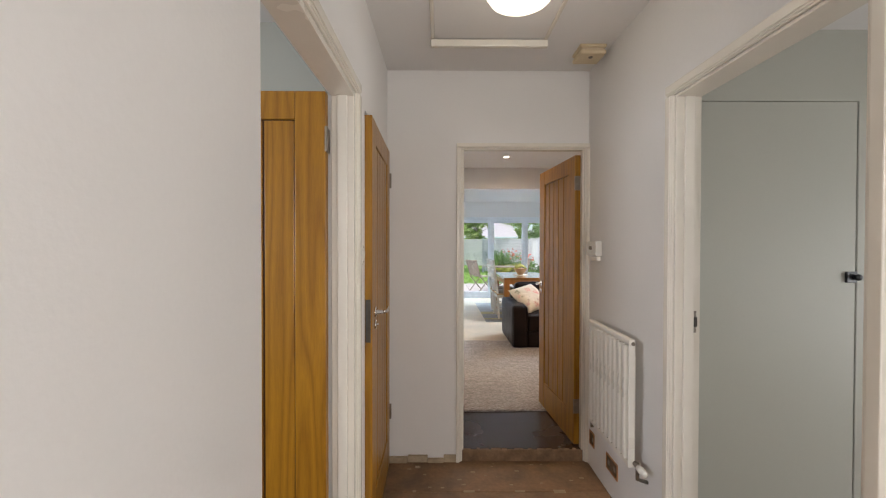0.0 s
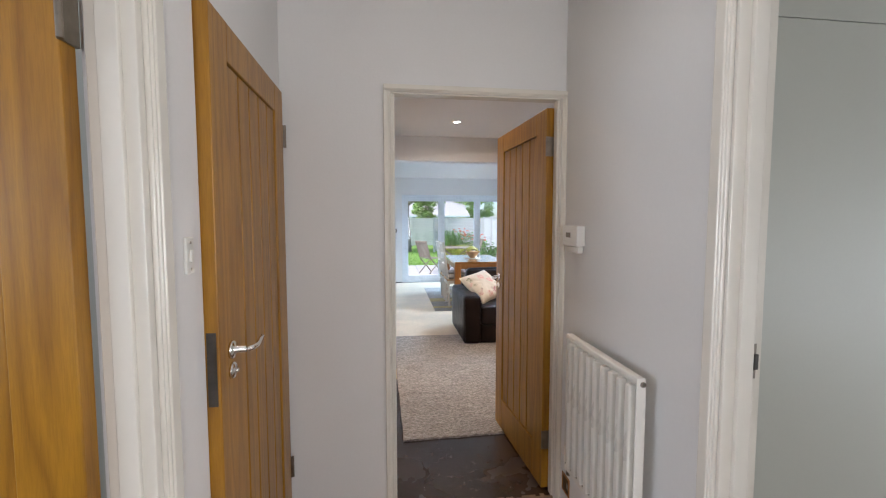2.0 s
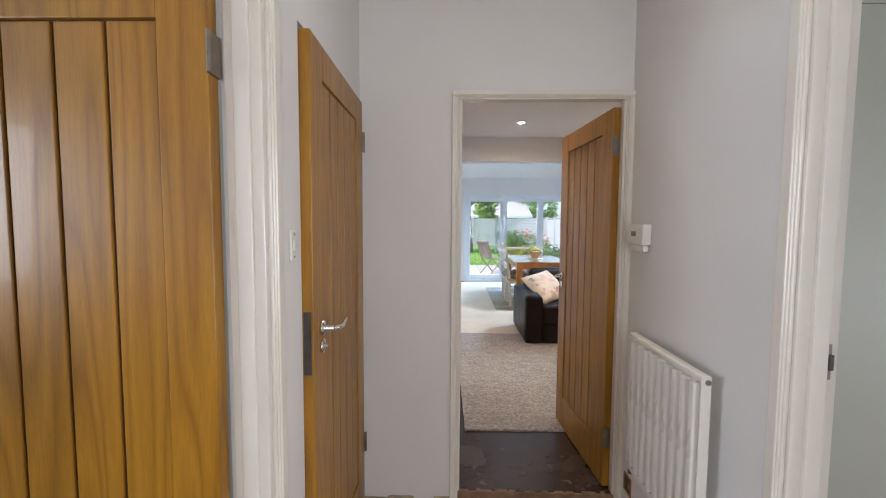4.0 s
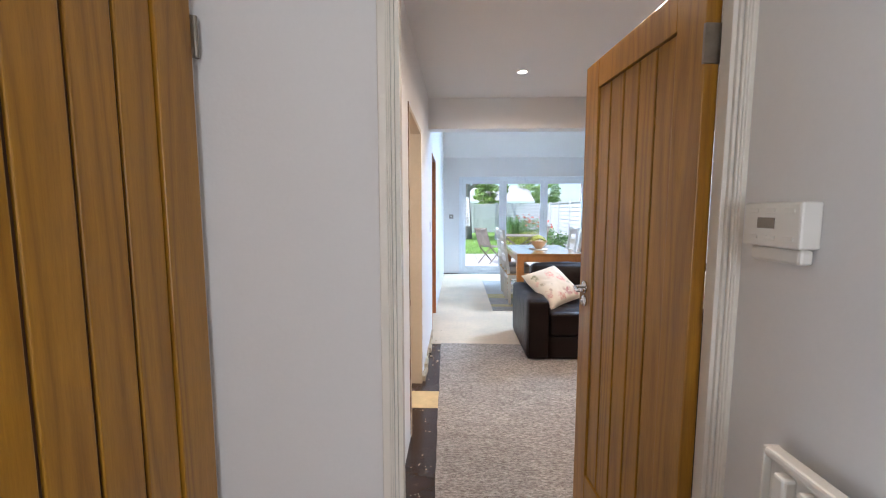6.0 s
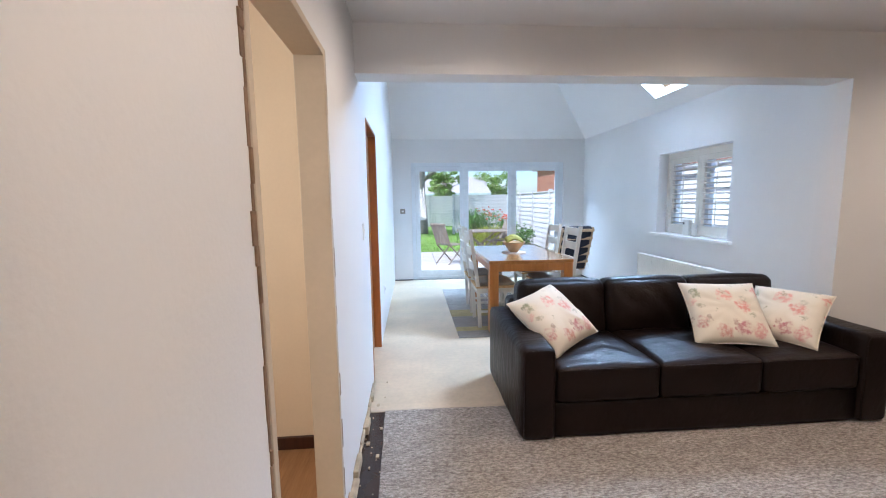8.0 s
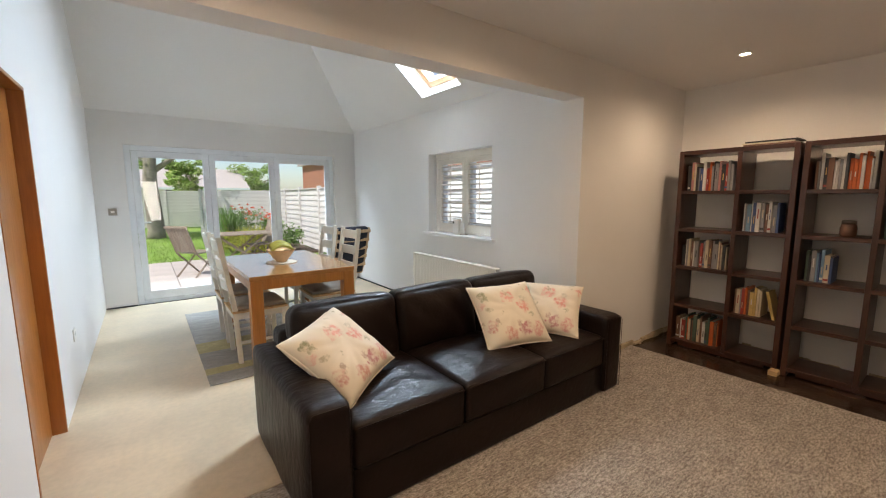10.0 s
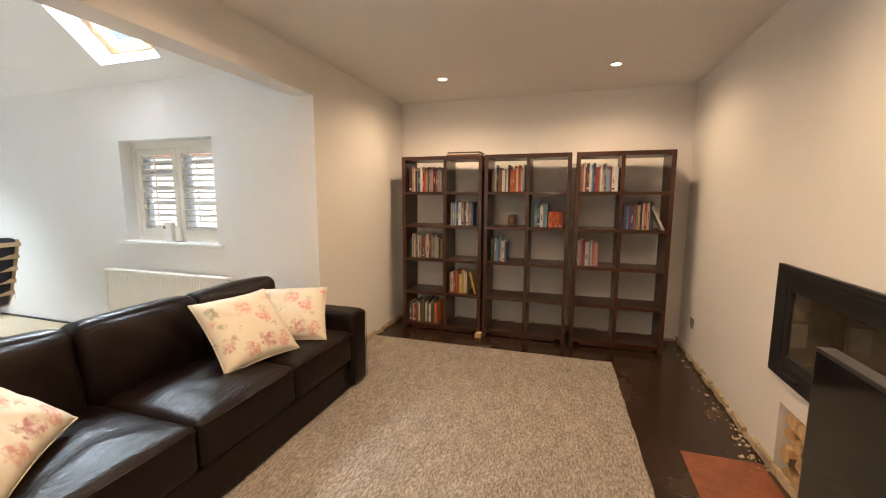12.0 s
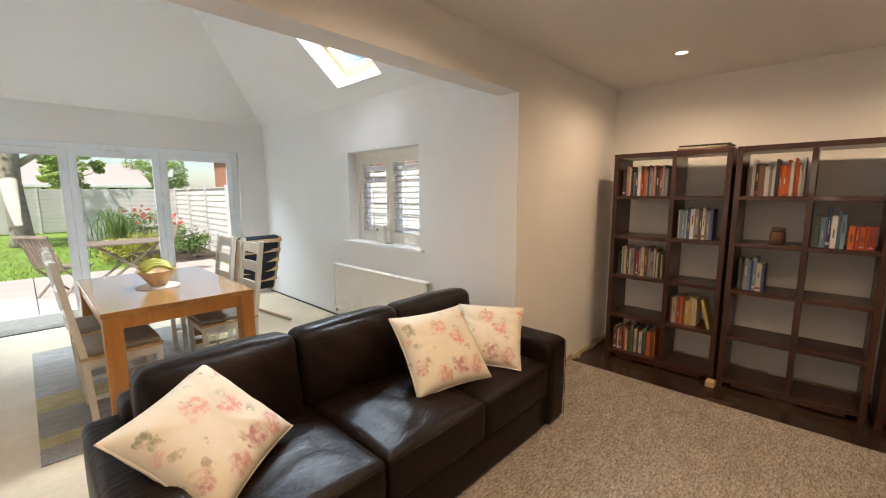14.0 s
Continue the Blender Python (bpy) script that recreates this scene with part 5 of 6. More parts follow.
run(5.03, 4.84, 1, [BRN, CRE, GRY, RED, ORA, BRN, YEL], 0.19, 0.24, 14)
run(4.60, 4.29, 4, [BRN, GRY, WHI, BLK, BRN, WHI, WHI, GRY, WHI, BLK, ORA, ORA], 0.20, 0.27)
run(4.60, 4.44, 2, [GRN, BLK, GRY, SKY, BLU, SKY, CRE], 0.19, 0.24)
run(4.22, 4.06, 3, [GRN, SKY, BLU, WHI, SKY], 0.20, 0.26)
run(4.055, 3.91, 3, [ORA, RED, ORA, ORA, RED, ORA], 0.145, 0.15)
run(3.785, 3.46, 4, [GRY, ORA, CRE, RED, BLU, WHI, SKY, BLU, RED, SKY, WHI], 0.19, 0.26)
run(3.785, 3.60, 2, [WHI, PNK, BLU, RED, WHI, SKY, WHI, PNK], 0.19, 0.26)
run(3.415, 3.17, 3, [BLU, SKY, RED, BLU, ORA, SKY, YEL, BLK, WHI], 0.20, 0.25, 26)

th = thing("storage_jar", "small brown glass storage jar on the bookcase shelf", "jar")
bm = bmesh.new()
lathe(bm, [(0.036, 0), (0.044, 0.008), (0.046, 0.06), (0.040, 0.085), (0.034, 0.092)], 24, (4.90, 4.40, SHELF[3] + 0.0222))
part("body", bm, book_material(BRN), th, "", True)
bm = bmesh.new()
lathe(bm, [(0.040, 0.092), (0.040, 0.112), (0.034, 0.116)], 24, (4.90, 4.40, SHELF[3] + 0.0222))
part("lid", bm, BRASSY, th, "dull metal lid", True)
# Three flat layers stand in for a dark overhanging tray.
th = thing("paper_stack", "dark flat tray built of three layers on top of the bookcase", "papers")
for i, (dy, dx) in enumerate(((0, 0), (0.012, 0.01), (-0.008, 0.004))):
    part("folder", boxes((4.80 + dx, 4.72 + dy, CTOP + 0.001 + i * 0.012, 5.02 + dx, 5.05 + dy, CTOP + 0.012 + i * 0.012), bevel=0.002), (book_material(BRN), PAPER, book_material(BLK))[i], th)
th = thing("floor_wedge", "small wooden block on the floor under the bookcase", "wood block")
part("block", boxes((4.70, 4.66, 0.0, 4.785, 4.72, 0.04), bevel=0.005), LOGEND, th)


# ---- dining room ----
def window_side():
    th = thing("window_1", "cream painted window with louvred shutters in a deep recess", "window", kind="structure")
    y0, y1, z0, z1, x = 6.88, 8.02, 0.955, 1.905, DX1 + 0.115
    part("window_sill", boxes((DX1 - 0.045, y0 - 0.07, 0.92, DX1 + 0.26, y1 + 0.07, 0.952), bevel=0.006), WALL, th)
    fr = 0.05
    part("window_frame", boxes((x, y0, z0, x + 0.045, y0 + fr, z1), (x, y1 - fr, z0, x + 0.045, y1, z1), (x, y0 + fr, z1 - 0.07, x + 0.045, y1 - fr, z1), (x, y0 + fr, z0, x + 0.045, y1 - fr, z0 + 0.02), bevel=0.003), GLOSS, th)
    mid = (y0 + y1) / 2
    slat = None
    for a, b in ((y0 + fr, mid - 0.002), (mid + 0.002, y1 - fr)):
        st = 0.055
        sh = part("shutter", boxes((x + 0.006, a, z0 + 0.02, x + 0.034, a + st, z1 - 0.07), (x + 0.006, b - st, z0 + 0.02, x + 0.034, b, z1 - 0.07),
                                   (x + 0.006, a + st, z1 - 0.13, x + 0.034, b - st, z1 - 0.07), (x + 0.006, a + st, z0 + 0.02, x + 0.034, b - st, z0 + 0.11), bevel=0.002), GLOSS, th)
        n = 13
        for i in range(n):
            z = z0 + 0.135 + i * (z1 - z0 - 0.29) / (n - 1)
            mm = pose(x + 0.02, 0, z, 0, 12, 0)
            bm = boxes((-0.028, a + st + 0.002, -0.004, 0.028, b - st - 0.002, 0.004), bevel=0.002)
            sl = part("louvre", bm, GLOSS, sh)
            sl.matrix_basis = mm
        part("tilt_rod", boxes((x - 0.012, (a + b) / 2 - 0.005, z0 + 0.14, x - 0.004, (a + b) / 2 + 0.005, z1 - 0.16), bevel=0.002), GLOSS, sh)
    o = DX1 + 0.20
    part("outer_frame", boxes((o, y0, z0, o + 0.06, y0 + 0.06, z1), (o, y1 - 0.06, z0, o + 0.06, y1, z1), (o, y0 + 0.06, z1 - 0.06, o + 0.06, y1 - 0.06, z1), (o, y0 + 0.06, z0, o + 0.06, y1 - 0.06, z0 + 0.06),
                              (o, mid - 0.04, z0 + 0.06, o + 0.06, mid + 0.04, z1 - 0.06), (o, mid + 0.04, z1 - 0.30, o + 0.06, y1 - 0.06, z1 - 0.25), bevel=0.004), UPVC, th)
    for a, b in ((y0 + 0.05, mid - 0.03), (mid + 0.03, y1 - 0.05)):
        g = part("pane", boxes((o + 0.026, a, z0 + 0.05, o + 0.032, b, z1 - 0.05)), GLASS, th)
        g.visible_shadow = False


def room_monitor():
    th = thing("room_monitor", "small white plastic electronic monitor standing on the window sill", "monitor")
    y, x, z = 7.50, DX1 + 0.015, 0.9525
    part("casing", boxes((x, y - 0.055, z + 0.006, x + 0.045, y + 0.055, z + 0.185), bevel=0.012), PLASTIC, th)
    part("base", boxes((x - 0.015, y - 0.065, z, x + 0.06, y + 0.065, z + 0.008), bevel=0.003), PLASTIC, th)
    part("sensor", boxes((x - 0.0015, y + 0.022, z + 0.125, x + 0.002, y + 0.048, z + 0.15), bevel=0.0006), DARKSTEEL, th, "dark square sensor window")


room_monitor()


def patio_doors():
    th = thing("window_2", "white framed three leaf glazed patio doors to the garden", "patio doors", kind="structure")
    x0, x1, z1, y = 0.72, 3.40, 2.035, DY1 + 0.06
    t = 0.065
    part("outer_frame", boxes((x0, y, 0.0, x0 + t, y + 0.07, z1), (x1 - t, y, 0, x1, y + 0.07, z1), (x0 + t, y, z1 - t, x1 - t, y + 0.07, z1), (x0 + t, y, 0, x1 - t, y + 0.07, 0.05), bevel=0.004), UPVC, th)
    w = (x1 - x0 - 2 * t) / 3
    for i in range(3):
        a, b = x0 + t + i * w + 0.002, x0 + t + (i + 1) * w - 0.002
        s, ya = 0.062, y + 0.004
        lf = part("door_leaf", boxes((a, ya, 0.052, a + s, ya + 0.06, z1 - t - 0.002), (b - s, ya, 0.052, b, ya + 0.06, z1 - t - 0.002), (a + s, ya, z1 - t - 0.07, b - s, ya + 0.06, z1 - t - 0.002), (a + s, ya, 0.052, b - s, ya + 0.06, 0.15), bevel=0.004), UPVC, th)
        part("bead", boxes((a + s, ya - 0.004, 0.15, a + s + 0.012, ya + 0.02, z1 - t - 0.07), (b - s - 0.012, ya - 0.004, 0.15, b - s, ya + 0.02, z1 - t - 0.07),
                           (a + s + 0.012, ya - 0.004, z1 - t - 0.082, b - s - 0.012, ya + 0.02, z1 - t - 0.07), (a + s + 0.012, ya - 0.004, 0.15, b - s - 0.012, ya + 0.02, 0.162), bevel=0.002), UPVC, lf)
        g = part("pane", boxes((a + s - 0.005, ya + 0.026, 0.145, b - s + 0.005, ya + 0.032, z1 - t - 0.065)), GLASS, lf)
        g.visible_shadow = False
        if i == 0:
            part("door_handle", boxes((a + 0.018, ya - 0.012, 0.98, a + 0.044, ya, 1.18), (a + 0.022, ya - 0.05, 1.06, a + 0.038, ya - 0.012, 1.076), (a + 0.022, ya - 0.055, 1.06, a + 0.15, ya - 0.04, 1.078), bevel=0.003), UPVC, lf)
        if i < 2:
            part("hinge", boxes((b - 0.012, ya - 0.014, 0.35, b + 0.016, ya, 0.45), (b - 0.012, ya - 0.014, 1.55, b + 0.016, ya, 1.65), bevel=0.003), UPVC, lf)


def roof_window():
    th = thing("window_roof", "pine framed roof window in a white shaft of the vaulted ceiling", "roof window", kind="structure")
    k = PITCH
    u0, u1, w0, w1 = 0.143, 0.88, 7.21, 7.93
    nrm = Vector((k, 0, 1)).normalized()
    alo = Vector((-1, 0, k)).normalized()
    base = Vector((DX1 - u0, w0, PLATE_Z + u0 * k))
    L, W, H = (u1 - u0) * math.sqrt(1 + k * k), w1 - w0, 0.22
    m = Matrix(((alo.x, 0, nrm.x, base.x), (0, 1, 0, base.y), (alo.z, 0, nrm.z, base.z), (0, 0, 0, 1)))
    th.matrix_world = m
    t = 0.015
    part("shaft", boxes((-t, -t, 0, 0, W + t, H), (L, -t, 0, L + t, W + t, H), (0, -t, 0, L, 0, H), (0, W, 0, L, W + t, H)), CEIL, th, "white plastered shaft")
    f = 0.07
    part("pine_frame", boxes((0, 0, H - 0.05, f, W, H + 0.05), (L - f, 0, H - 0.05, L, W, H + 0.05), (f, 0, H - 0.05, L - f, f, H + 0.05), (f, W - f, H - 0.05, L - f, W, H + 0.05), bevel=0.004), BENT, th, "varnished pine sash")
    g = part("pane", boxes((f - 0.005, f - 0.005, H + 0.01, L - f + 0.005, W - f + 0.005, H + 0.016)), GLASS, th)
    g.visible_shadow = False


window_side()
patio_doors()
roof_window()
radiator("radiator_dining", "cream panel radiator under the dining window", "x", DX1, -1, 6.71, 8.24, 0.14, 0.67, 0.10, 0.035, True, 0.0016)
th = thing("sill_holder", "small white upright card holder on the window sill", "card holder")
part("foot", boxes((DX1 + 0.03, 7.36, 0.9525, DX1 + 0.09, 7.47, 0.960), bevel=0.002), SEATPAD, th)
part("back", boxes((DX1 + 0.05, 7.38, 0.960, DX1 + 0.065, 7.45, 1.09), bevel=0.003), PLASTIC, th)


def rug():
    th = thing("rug", "grey patchwork rug with yellow blocks under the dining table", "rug")
    x0, y0, x1, y1 = 1.165, 7.10, 2.85, 9.35
    blocks = [(0, 0, 0.6, 0.09, UNDERLAY), (0, 0.09, 0.6, 0.15, RUGYELLOW), (0, 0.15, 0.35, 0.33, UNDERLAY), (0, 0.33, 0.35, 0.46, RUGYELLOW), (0.35, 0.15, 1, 0.5, UNDERLAY),
              (0.6, 0, 1, 0.15, RUGBLUE), (0, 0.46, 0.35, 1, RUGBLUE), (0.35, 0.5, 0.7, 1, UNDERLAY), (0.7, 0.5, 1, 1, RUGYELLOW)]
    for a, b, c, d, m_ in blocks:
        part("patch", boxes((x0 + (x1 - x0) * a, y0 + (y1 - y0) * b, 0.003, x0 + (x1 - x0) * c, y0 + (y1 - y0) * d, 0.011)), m_, th)


def table():
    th = thing("dining_table", "solid oak dining table with square legs", "table")
    x0, x1, y0, y1, h, l = 1.49, 2.37, 7.20, 8.60, 0.765, 0.095
    part("tabletop", boxes((x0, y0, h - 0.035, x1, y1, h), bevel=0.004), TABLEOAK, th)
    for d in ((x0 + l, y0 + 0.012, h - 0.115, x1 - l, y0 + 0.034, h - 0.035), (x0 + l, y1 - 0.034, h - 0.115, x1 - l, y1 - 0.012, h - 0.035),
              (x0 + 0.012, y0 + l, h - 0.115, x0 + 0.034, y1 - l, h - 0.035), (x1 - 0.034, y0 + l, h - 0.115, x1 - 0.012, y1 - l, h - 0.035)):
        part("apron", boxes(d, bevel=0.002), TABLELEG, th)
    for x in (x0 + 0.004, x1 - l - 0.004):
        for y in (y0 + 0.004, y1 - l - 0.004):
            part("leg", boxes((x, y, 0.0115, x + l, y + l, h - 0.035), bevel=0.004), TABLELEG, th)


def ladder_chair():
    """Painted ladder back chair facing +x, back at the origin."""
    th = thing("dining_chair", "cream painted ladder back dining chair with a grey seat pad", "chair", group="chairs round the table")
    w, d, sh, bh = 0.42, 0.42, 0.45, 1.06
    for y in (-w / 2, w / 2 - 0.036):
        bm = bmesh.new()
        for za, zb, xa, xb in ((0, sh, 0.02, 0.0), (sh, bh, 0.0, -0.085)):
            vs = [bm.verts.new((x + dx, yy, z)) for z, x in ((za, xa), (zb, xb)) for dx in (0, 0.036) for yy in (y, y + 0.036)]
            for q in ((0, 1, 3, 2), (4, 6, 7, 5), (0, 4, 5, 1), (2, 3, 7, 6), (0, 2, 6, 4), (1, 5, 7, 3)):
                bm.faces.new([vs[i] for i in q])
        bmesh.ops.remove_doubles(bm, verts=bm.verts, dist=1e-5)
        part("back_post", bm, PAINTEDWOOD, th)
        part("front_leg", boxes((d - 0.036, y, 0, d, y + 0.036, sh - 0.02), bevel=0.003), PAINTEDWOOD, th)
        part("side_rail", boxes((0.03, y + 0.008, sh - 0.075, d - 0.03, y + 0.028, sh - 0.02), bevel=0.002), PAINTEDWOOD, th)
        part("stretcher", boxes((0.04, y + 0.008, 0.16, d - 0.03, y + 0.028, 0.185), bevel=0.003), PAINTEDWOOD, th)
    for x in (0.004, d - 0.032):
        part("cross_rail", boxes((x, -w / 2 + 0.03, sh - 0.075, x + 0.02, w / 2 - 0.03, sh - 0.02), bevel=0.002), PAINTEDWOOD, th)
    part("stretcher", boxes((d * 0.5, -w / 2 + 0.02, 0.165, d * 0.5 + 0.02, w / 2 - 0.02, 0.185), bevel=0.003), PAINTEDWOOD, th)
    for z in (0.62, 0.79, 0.95):
        x = -0.085 * (z + 0.04 - sh) / (bh - sh)
        bm = bmesh.new()
        n = 8
        rows = []
        for i in range(n + 1):
            y = -w / 2 + 0.02 + (w - 0.04) * i / n
            bow = -0.02 * (1 - (2 * i / n - 1) ** 2)
            rows.append([bm.verts.new((x + bow + dx, y, z + dz)) for dx, dz in ((0.008, 0), (0.026, 0), (0.02, 0.085), (0.002, 0.085))])
        for a, b in zip(rows, rows[1:]):
            for k in range(4):
                bm.faces.new((a[k], a[(k + 1) % 4], b[(k + 1) % 4], b[k]))
        bm.faces.new(rows[0])
        bm.faces.new(rows[-1][::-1])
        part("back_slat", bm, PAINTEDWOOD, th)
    part("seat", boxes((-0.005, -w / 2 - 0.005, sh - 0.02, d + 0.01, w / 2 + 0.005, sh), bevel=0.005), LOGEND, th, "woven straw coloured seat")
    part("seat_pad", soft((0.02, -w / 2 + 0.01, sh, d, w / 2 - 0.01, sh + 0.04), 0.018, (0, 0, 0.01), 8), SEATPAD, th, "grey brown seat pad", True)
    return th


rug()
table()
ch = ladder_chair()
ch.matrix_basis = pose(1.39, 7.60, 0.0115)
copy_thing(ch, pose(1.39, 8.20, 0.0115))
copy_thing(ch, pose(2.52, 7.75, 0.0115, 0, 0, 180))
copy_thing(ch, pose(2.52, 8.36, 0.0115, 0, 0, 180))


def bowl():
    th = thing("fruit_bowl", "wooden bowl on a pale round mat on the table", "bowl", pose(1.90, 7.82, 0.766))
    bm = bmesh.new()
    lathe(bm, [(0.03, 0.009), (0.05, 0.009), (0.055, 0.02), (0.13, 0.125), (0.135, 0.128), (0.128, 0.126), (0.05, 0.03), (0.02, 0.028)], 36)
    part("body", bm, BOWL, th, "", True)
    bm = bmesh.new()
    lathe(bm, [(0.14, 0), (0.142, 0.004), (0.138, 0.008), (0.01, 0.008)], 36)
    part("mat", bm, PLATE, th, "pale round mat", True)
    for i in range(4):
        f = thing("banana", "greenish yellow banana lying in the wooden bowl", "fruit", pose(1.90, 7.82, 0.766), group="bananas in the bowl")
        bm = bmesh.new()
        r0 = 0.035 + i * 0.018
        pts = [(-0.10 + 0.2 * q / 8, -0.045 + 0.03 * i, 0.10 + r0 * 0.6 + 0.045 * math.sin(math.pi * q / 8)) for q in range(9)]
        tube(bm, pts, 0.017, 8, 0.012)
        part("skin", bm, FRUIT, f, "", True)


bowl()


def easy_chair():
    """Bent laminated armchair with a dark cushion, seen from behind; faces +y."""
    th = thing("easy_chair", "bentwood easy chair with pale slats and a navy cushion", "chair", pose(2.98, 8.95, 0.004, 0, 0, 8))
    prof = [(0.30, 0.40), (0.0, 0.34), (-0.08, 0.36), (-0.14, 0.48), (-0.24, 0.78), (-0.29, 0.98)]
    for x in (-0.25, 0.22):
        bm = bmesh.new()
        for (ya, za), (yb, zb) in zip(prof, prof[1:]):
            tube(bm, [(x + 0.015, ya, za), (x + 0.015, yb, zb)], 0.018, 8)
        part("side_frame", bm, BENT, th)
        bm = bmesh.new()
        tube(bm, [(x + 0.015, -0.42, 0.02), (x + 0.015, 0.34, 0.02), (x + 0.015, 0.42, 0.05), (x + 0.015, 0.40, 0.14), (x + 0.015, 0.30, 0.50), (x + 0.015, 0.22, 0.56), (x + 0.015, -0.14, 0.52)], 0.017, 8)
        part("runner", bm, BENT, th, "", True)
    for i in range(5):
        z = 0.46 + i * 0.115
        y = -0.155 - (z - 0.48) * 0.31
        part("back_slat", boxes((-0.25, y - 0.022, z, 0.25, y - 0.008, z + 0.04), bevel=0.003), BENT, th)
    bm = soft((-0.24, -0.03, 0.36, 0.24, 0.06, 1.02), 0.035, (0, 0.02, 0), 8)
    bmesh.ops.transform(bm, matrix=Matrix.Translation((0, -0.09, 0.36)) @ Matrix.Rotation(radians(17), 4, "X") @ Matrix.Translation((0, 0, -0.36)), verts=bm.verts)
    part("back_cushion", bm, NAVY, th, "navy back cushion", True)
    part("seat_cushion", soft((-0.24, -0.06, 0.37, 0.24, 0.34, 0.46), 0.035, (0, 0, 0.015), 8), NAVY, th, "navy seat cushion", True)


easy_chair()

# ---- garden ----
GZ = -0.12
slab("ground", (-400, DY1 + 0.28, GZ - 0.5, 400, 900, GZ), GRASS, "green lawn and open ground reaching the horizon", "ground")


def paving():
    th = thing("pavement", "pale sunlit paving slabs outside the patio doors", "paving", kind="structure")
    part("bed", boxes((-6, DY1 + 0.29, GZ, 4.3, 14.6, GZ + 0.02)), JOINT, th)
    first, n = None, 0
    for i in range(17):
        for j in range(7):
            mm = pose(-6 + i * 0.605, DY1 + 0.31 + j * 0.61, GZ + 0.02, 0, 0, 0)
            if first is None:
                first = part("slab", boxes((0.006, 0.006, 0, 0.599, 0.604, 0.022), bevel=0.004), PAVING, th)
                first.matrix_basis = mm
            else:
                again(first, th, mm)


def leaf_mass(bm, rng, c, r, n, size, squash=0.8):
    for _ in range(n):
        d = Vector((rng.gauss(0, 1), rng.gauss(0, 1), rng.gauss(0, 1))).normalized() * (rng.random() ** 0.4)
        p = Vector(c) + Vector((d.x * r, d.y * r, d.z * r * squash))
        u = Vector((rng.gauss(0, 1), rng.gauss(0, 1), rng.gauss(0, 0.6))).normalized()
        v = u.orthogonal().normalized()
        if rng.random() < 0.5:
            v = u.cross(v)
        s_ = size * rng.uniform(0.6, 1.3)
        vs = [bm.verts.new(p + u * s_ * a + v * s_ * b) for a, b in ((-1, 0), (0, -0.45), (1, 0), (0, 0.45))]
        bm.faces.new(vs)


def tree(x, y, h, r, label, seed, trunk_r=0.2):
    rng = random.Random(seed)
    th = thing("tree", label, "tree", pose(x, y, GZ))
    bm = bmesh.new()
    tube(bm, [(0, 0, -0.1), (0.03, 0, 0.3), (-0.04, 0.02, h * 0.3), (0.06, 0.05, h * 0.55), (0.02, 0.1, h * 0.85)], trunk_r, 12, trunk_r * 0.4)
    for i in range(9):
        a = i * 2.4
        z = h * (0.36 + 0.05 * i)
        l = r * rng.uniform(0.6, 0.95)
        tube(bm, [(0, 0, z), (math.cos(a) * l * 0.5, math.sin(a) * l * 0.5, z + h * 0.10), (math.cos(a) * l, math.sin(a) * l, z + h * 0.16)], trunk_r * 0.35, 7, trunk_r * 0.08)
    part("trunk", bm, BARK, th, "rough grey brown trunk", True)
    bm = bmesh.new()
    for i in range(34):
        a, q = rng.uniform(0, 6.28), rng.uniform(0.25, 1) * r
        z = h * rng.uniform(0.42, 1.0)
        leaf_mass(bm, rng, (math.cos(a) * q, math.sin(a) * q, z), r * rng.uniform(0.2, 0.36), 130, 0.11, 0.7)
    part("crown", bm, TREELEAF, th)


def shrub(x, y, h, r, material, label, seed, flowers=None, n=260, blade=False):
    rng = random.Random(seed)
    th = thing("shrub", label, "shrub", pose(x, y, GZ))
    bm = bmesh.new()
    for _ in range(7):
        a = rng.uniform(0, 6.28)
        tube(bm, [(0, 0, 0), (math.cos(a) * r * 0.3, math.sin(a) * r * 0.3, h * 0.4), (math.cos(a) * r * 0.6, math.sin(a) * r * 0.6, h * 0.75)], 0.012, 5, 0.004)
    part("stems", bm, BARK, th)
    bm = bmesh.new()
    if blade:
        for _ in range(n):
            a, b = rng.uniform(0, 6.28), rng.uniform(0.2, 1)
            p0 = Vector((rng.gauss(0, r * 0.25), rng.gauss(0, r * 0.25), 0))
            d = Vector((math.cos(a), math.sin(a), 0)) * r * b
            s_ = Vector((-math.sin(a), math.cos(a), 0)) * 0.012
            hh = h * rng.uniform(0.6, 1)
            pts = [p0, p0 + d * 0.35 + Vector((0, 0, hh * 0.75)), p0 + d * 0.8 + Vector((0, 0, hh)), p0 + d * 1.1 + Vector((0, 0, hh * 0.8))]
            prev = None
            for i, p in enumerate(pts):
                w = s_ * (1 - i / 3.2)
                cur = (bm.verts.new(p - w), bm.verts.new(p + w))
                if prev:
                    bm.faces.new((prev[0], prev[1], cur[1], cur[0]))
                prev = cur
    else:
        for _ in range(12):
            a, q = rng.uniform(0, 6.28), rng.uniform(0, 0.7) * r
            leaf_mass(bm, rng, (math.cos(a) * q, math.sin(a) * q, h * rng.uniform(0.25, 0.85)), r * 0.42, n // 6, 0.045, 0.8)
    part("foliage", bm, material, th)
    if flowers:
        bm = bmesh.new()
        for _ in range(22):
            a, q = rng.uniform(0, 6.28), rng.uniform(0, 1) * r
            c = Vector((math.cos(a) * q, math.sin(a) * q, h * rng.uniform(0.85, 1.15)))
            leaf_mass(bm, rng, c, 0.05, 9, 0.035, 0.6)
        part("flowers", bm, flowers, th, "orange red flowers")


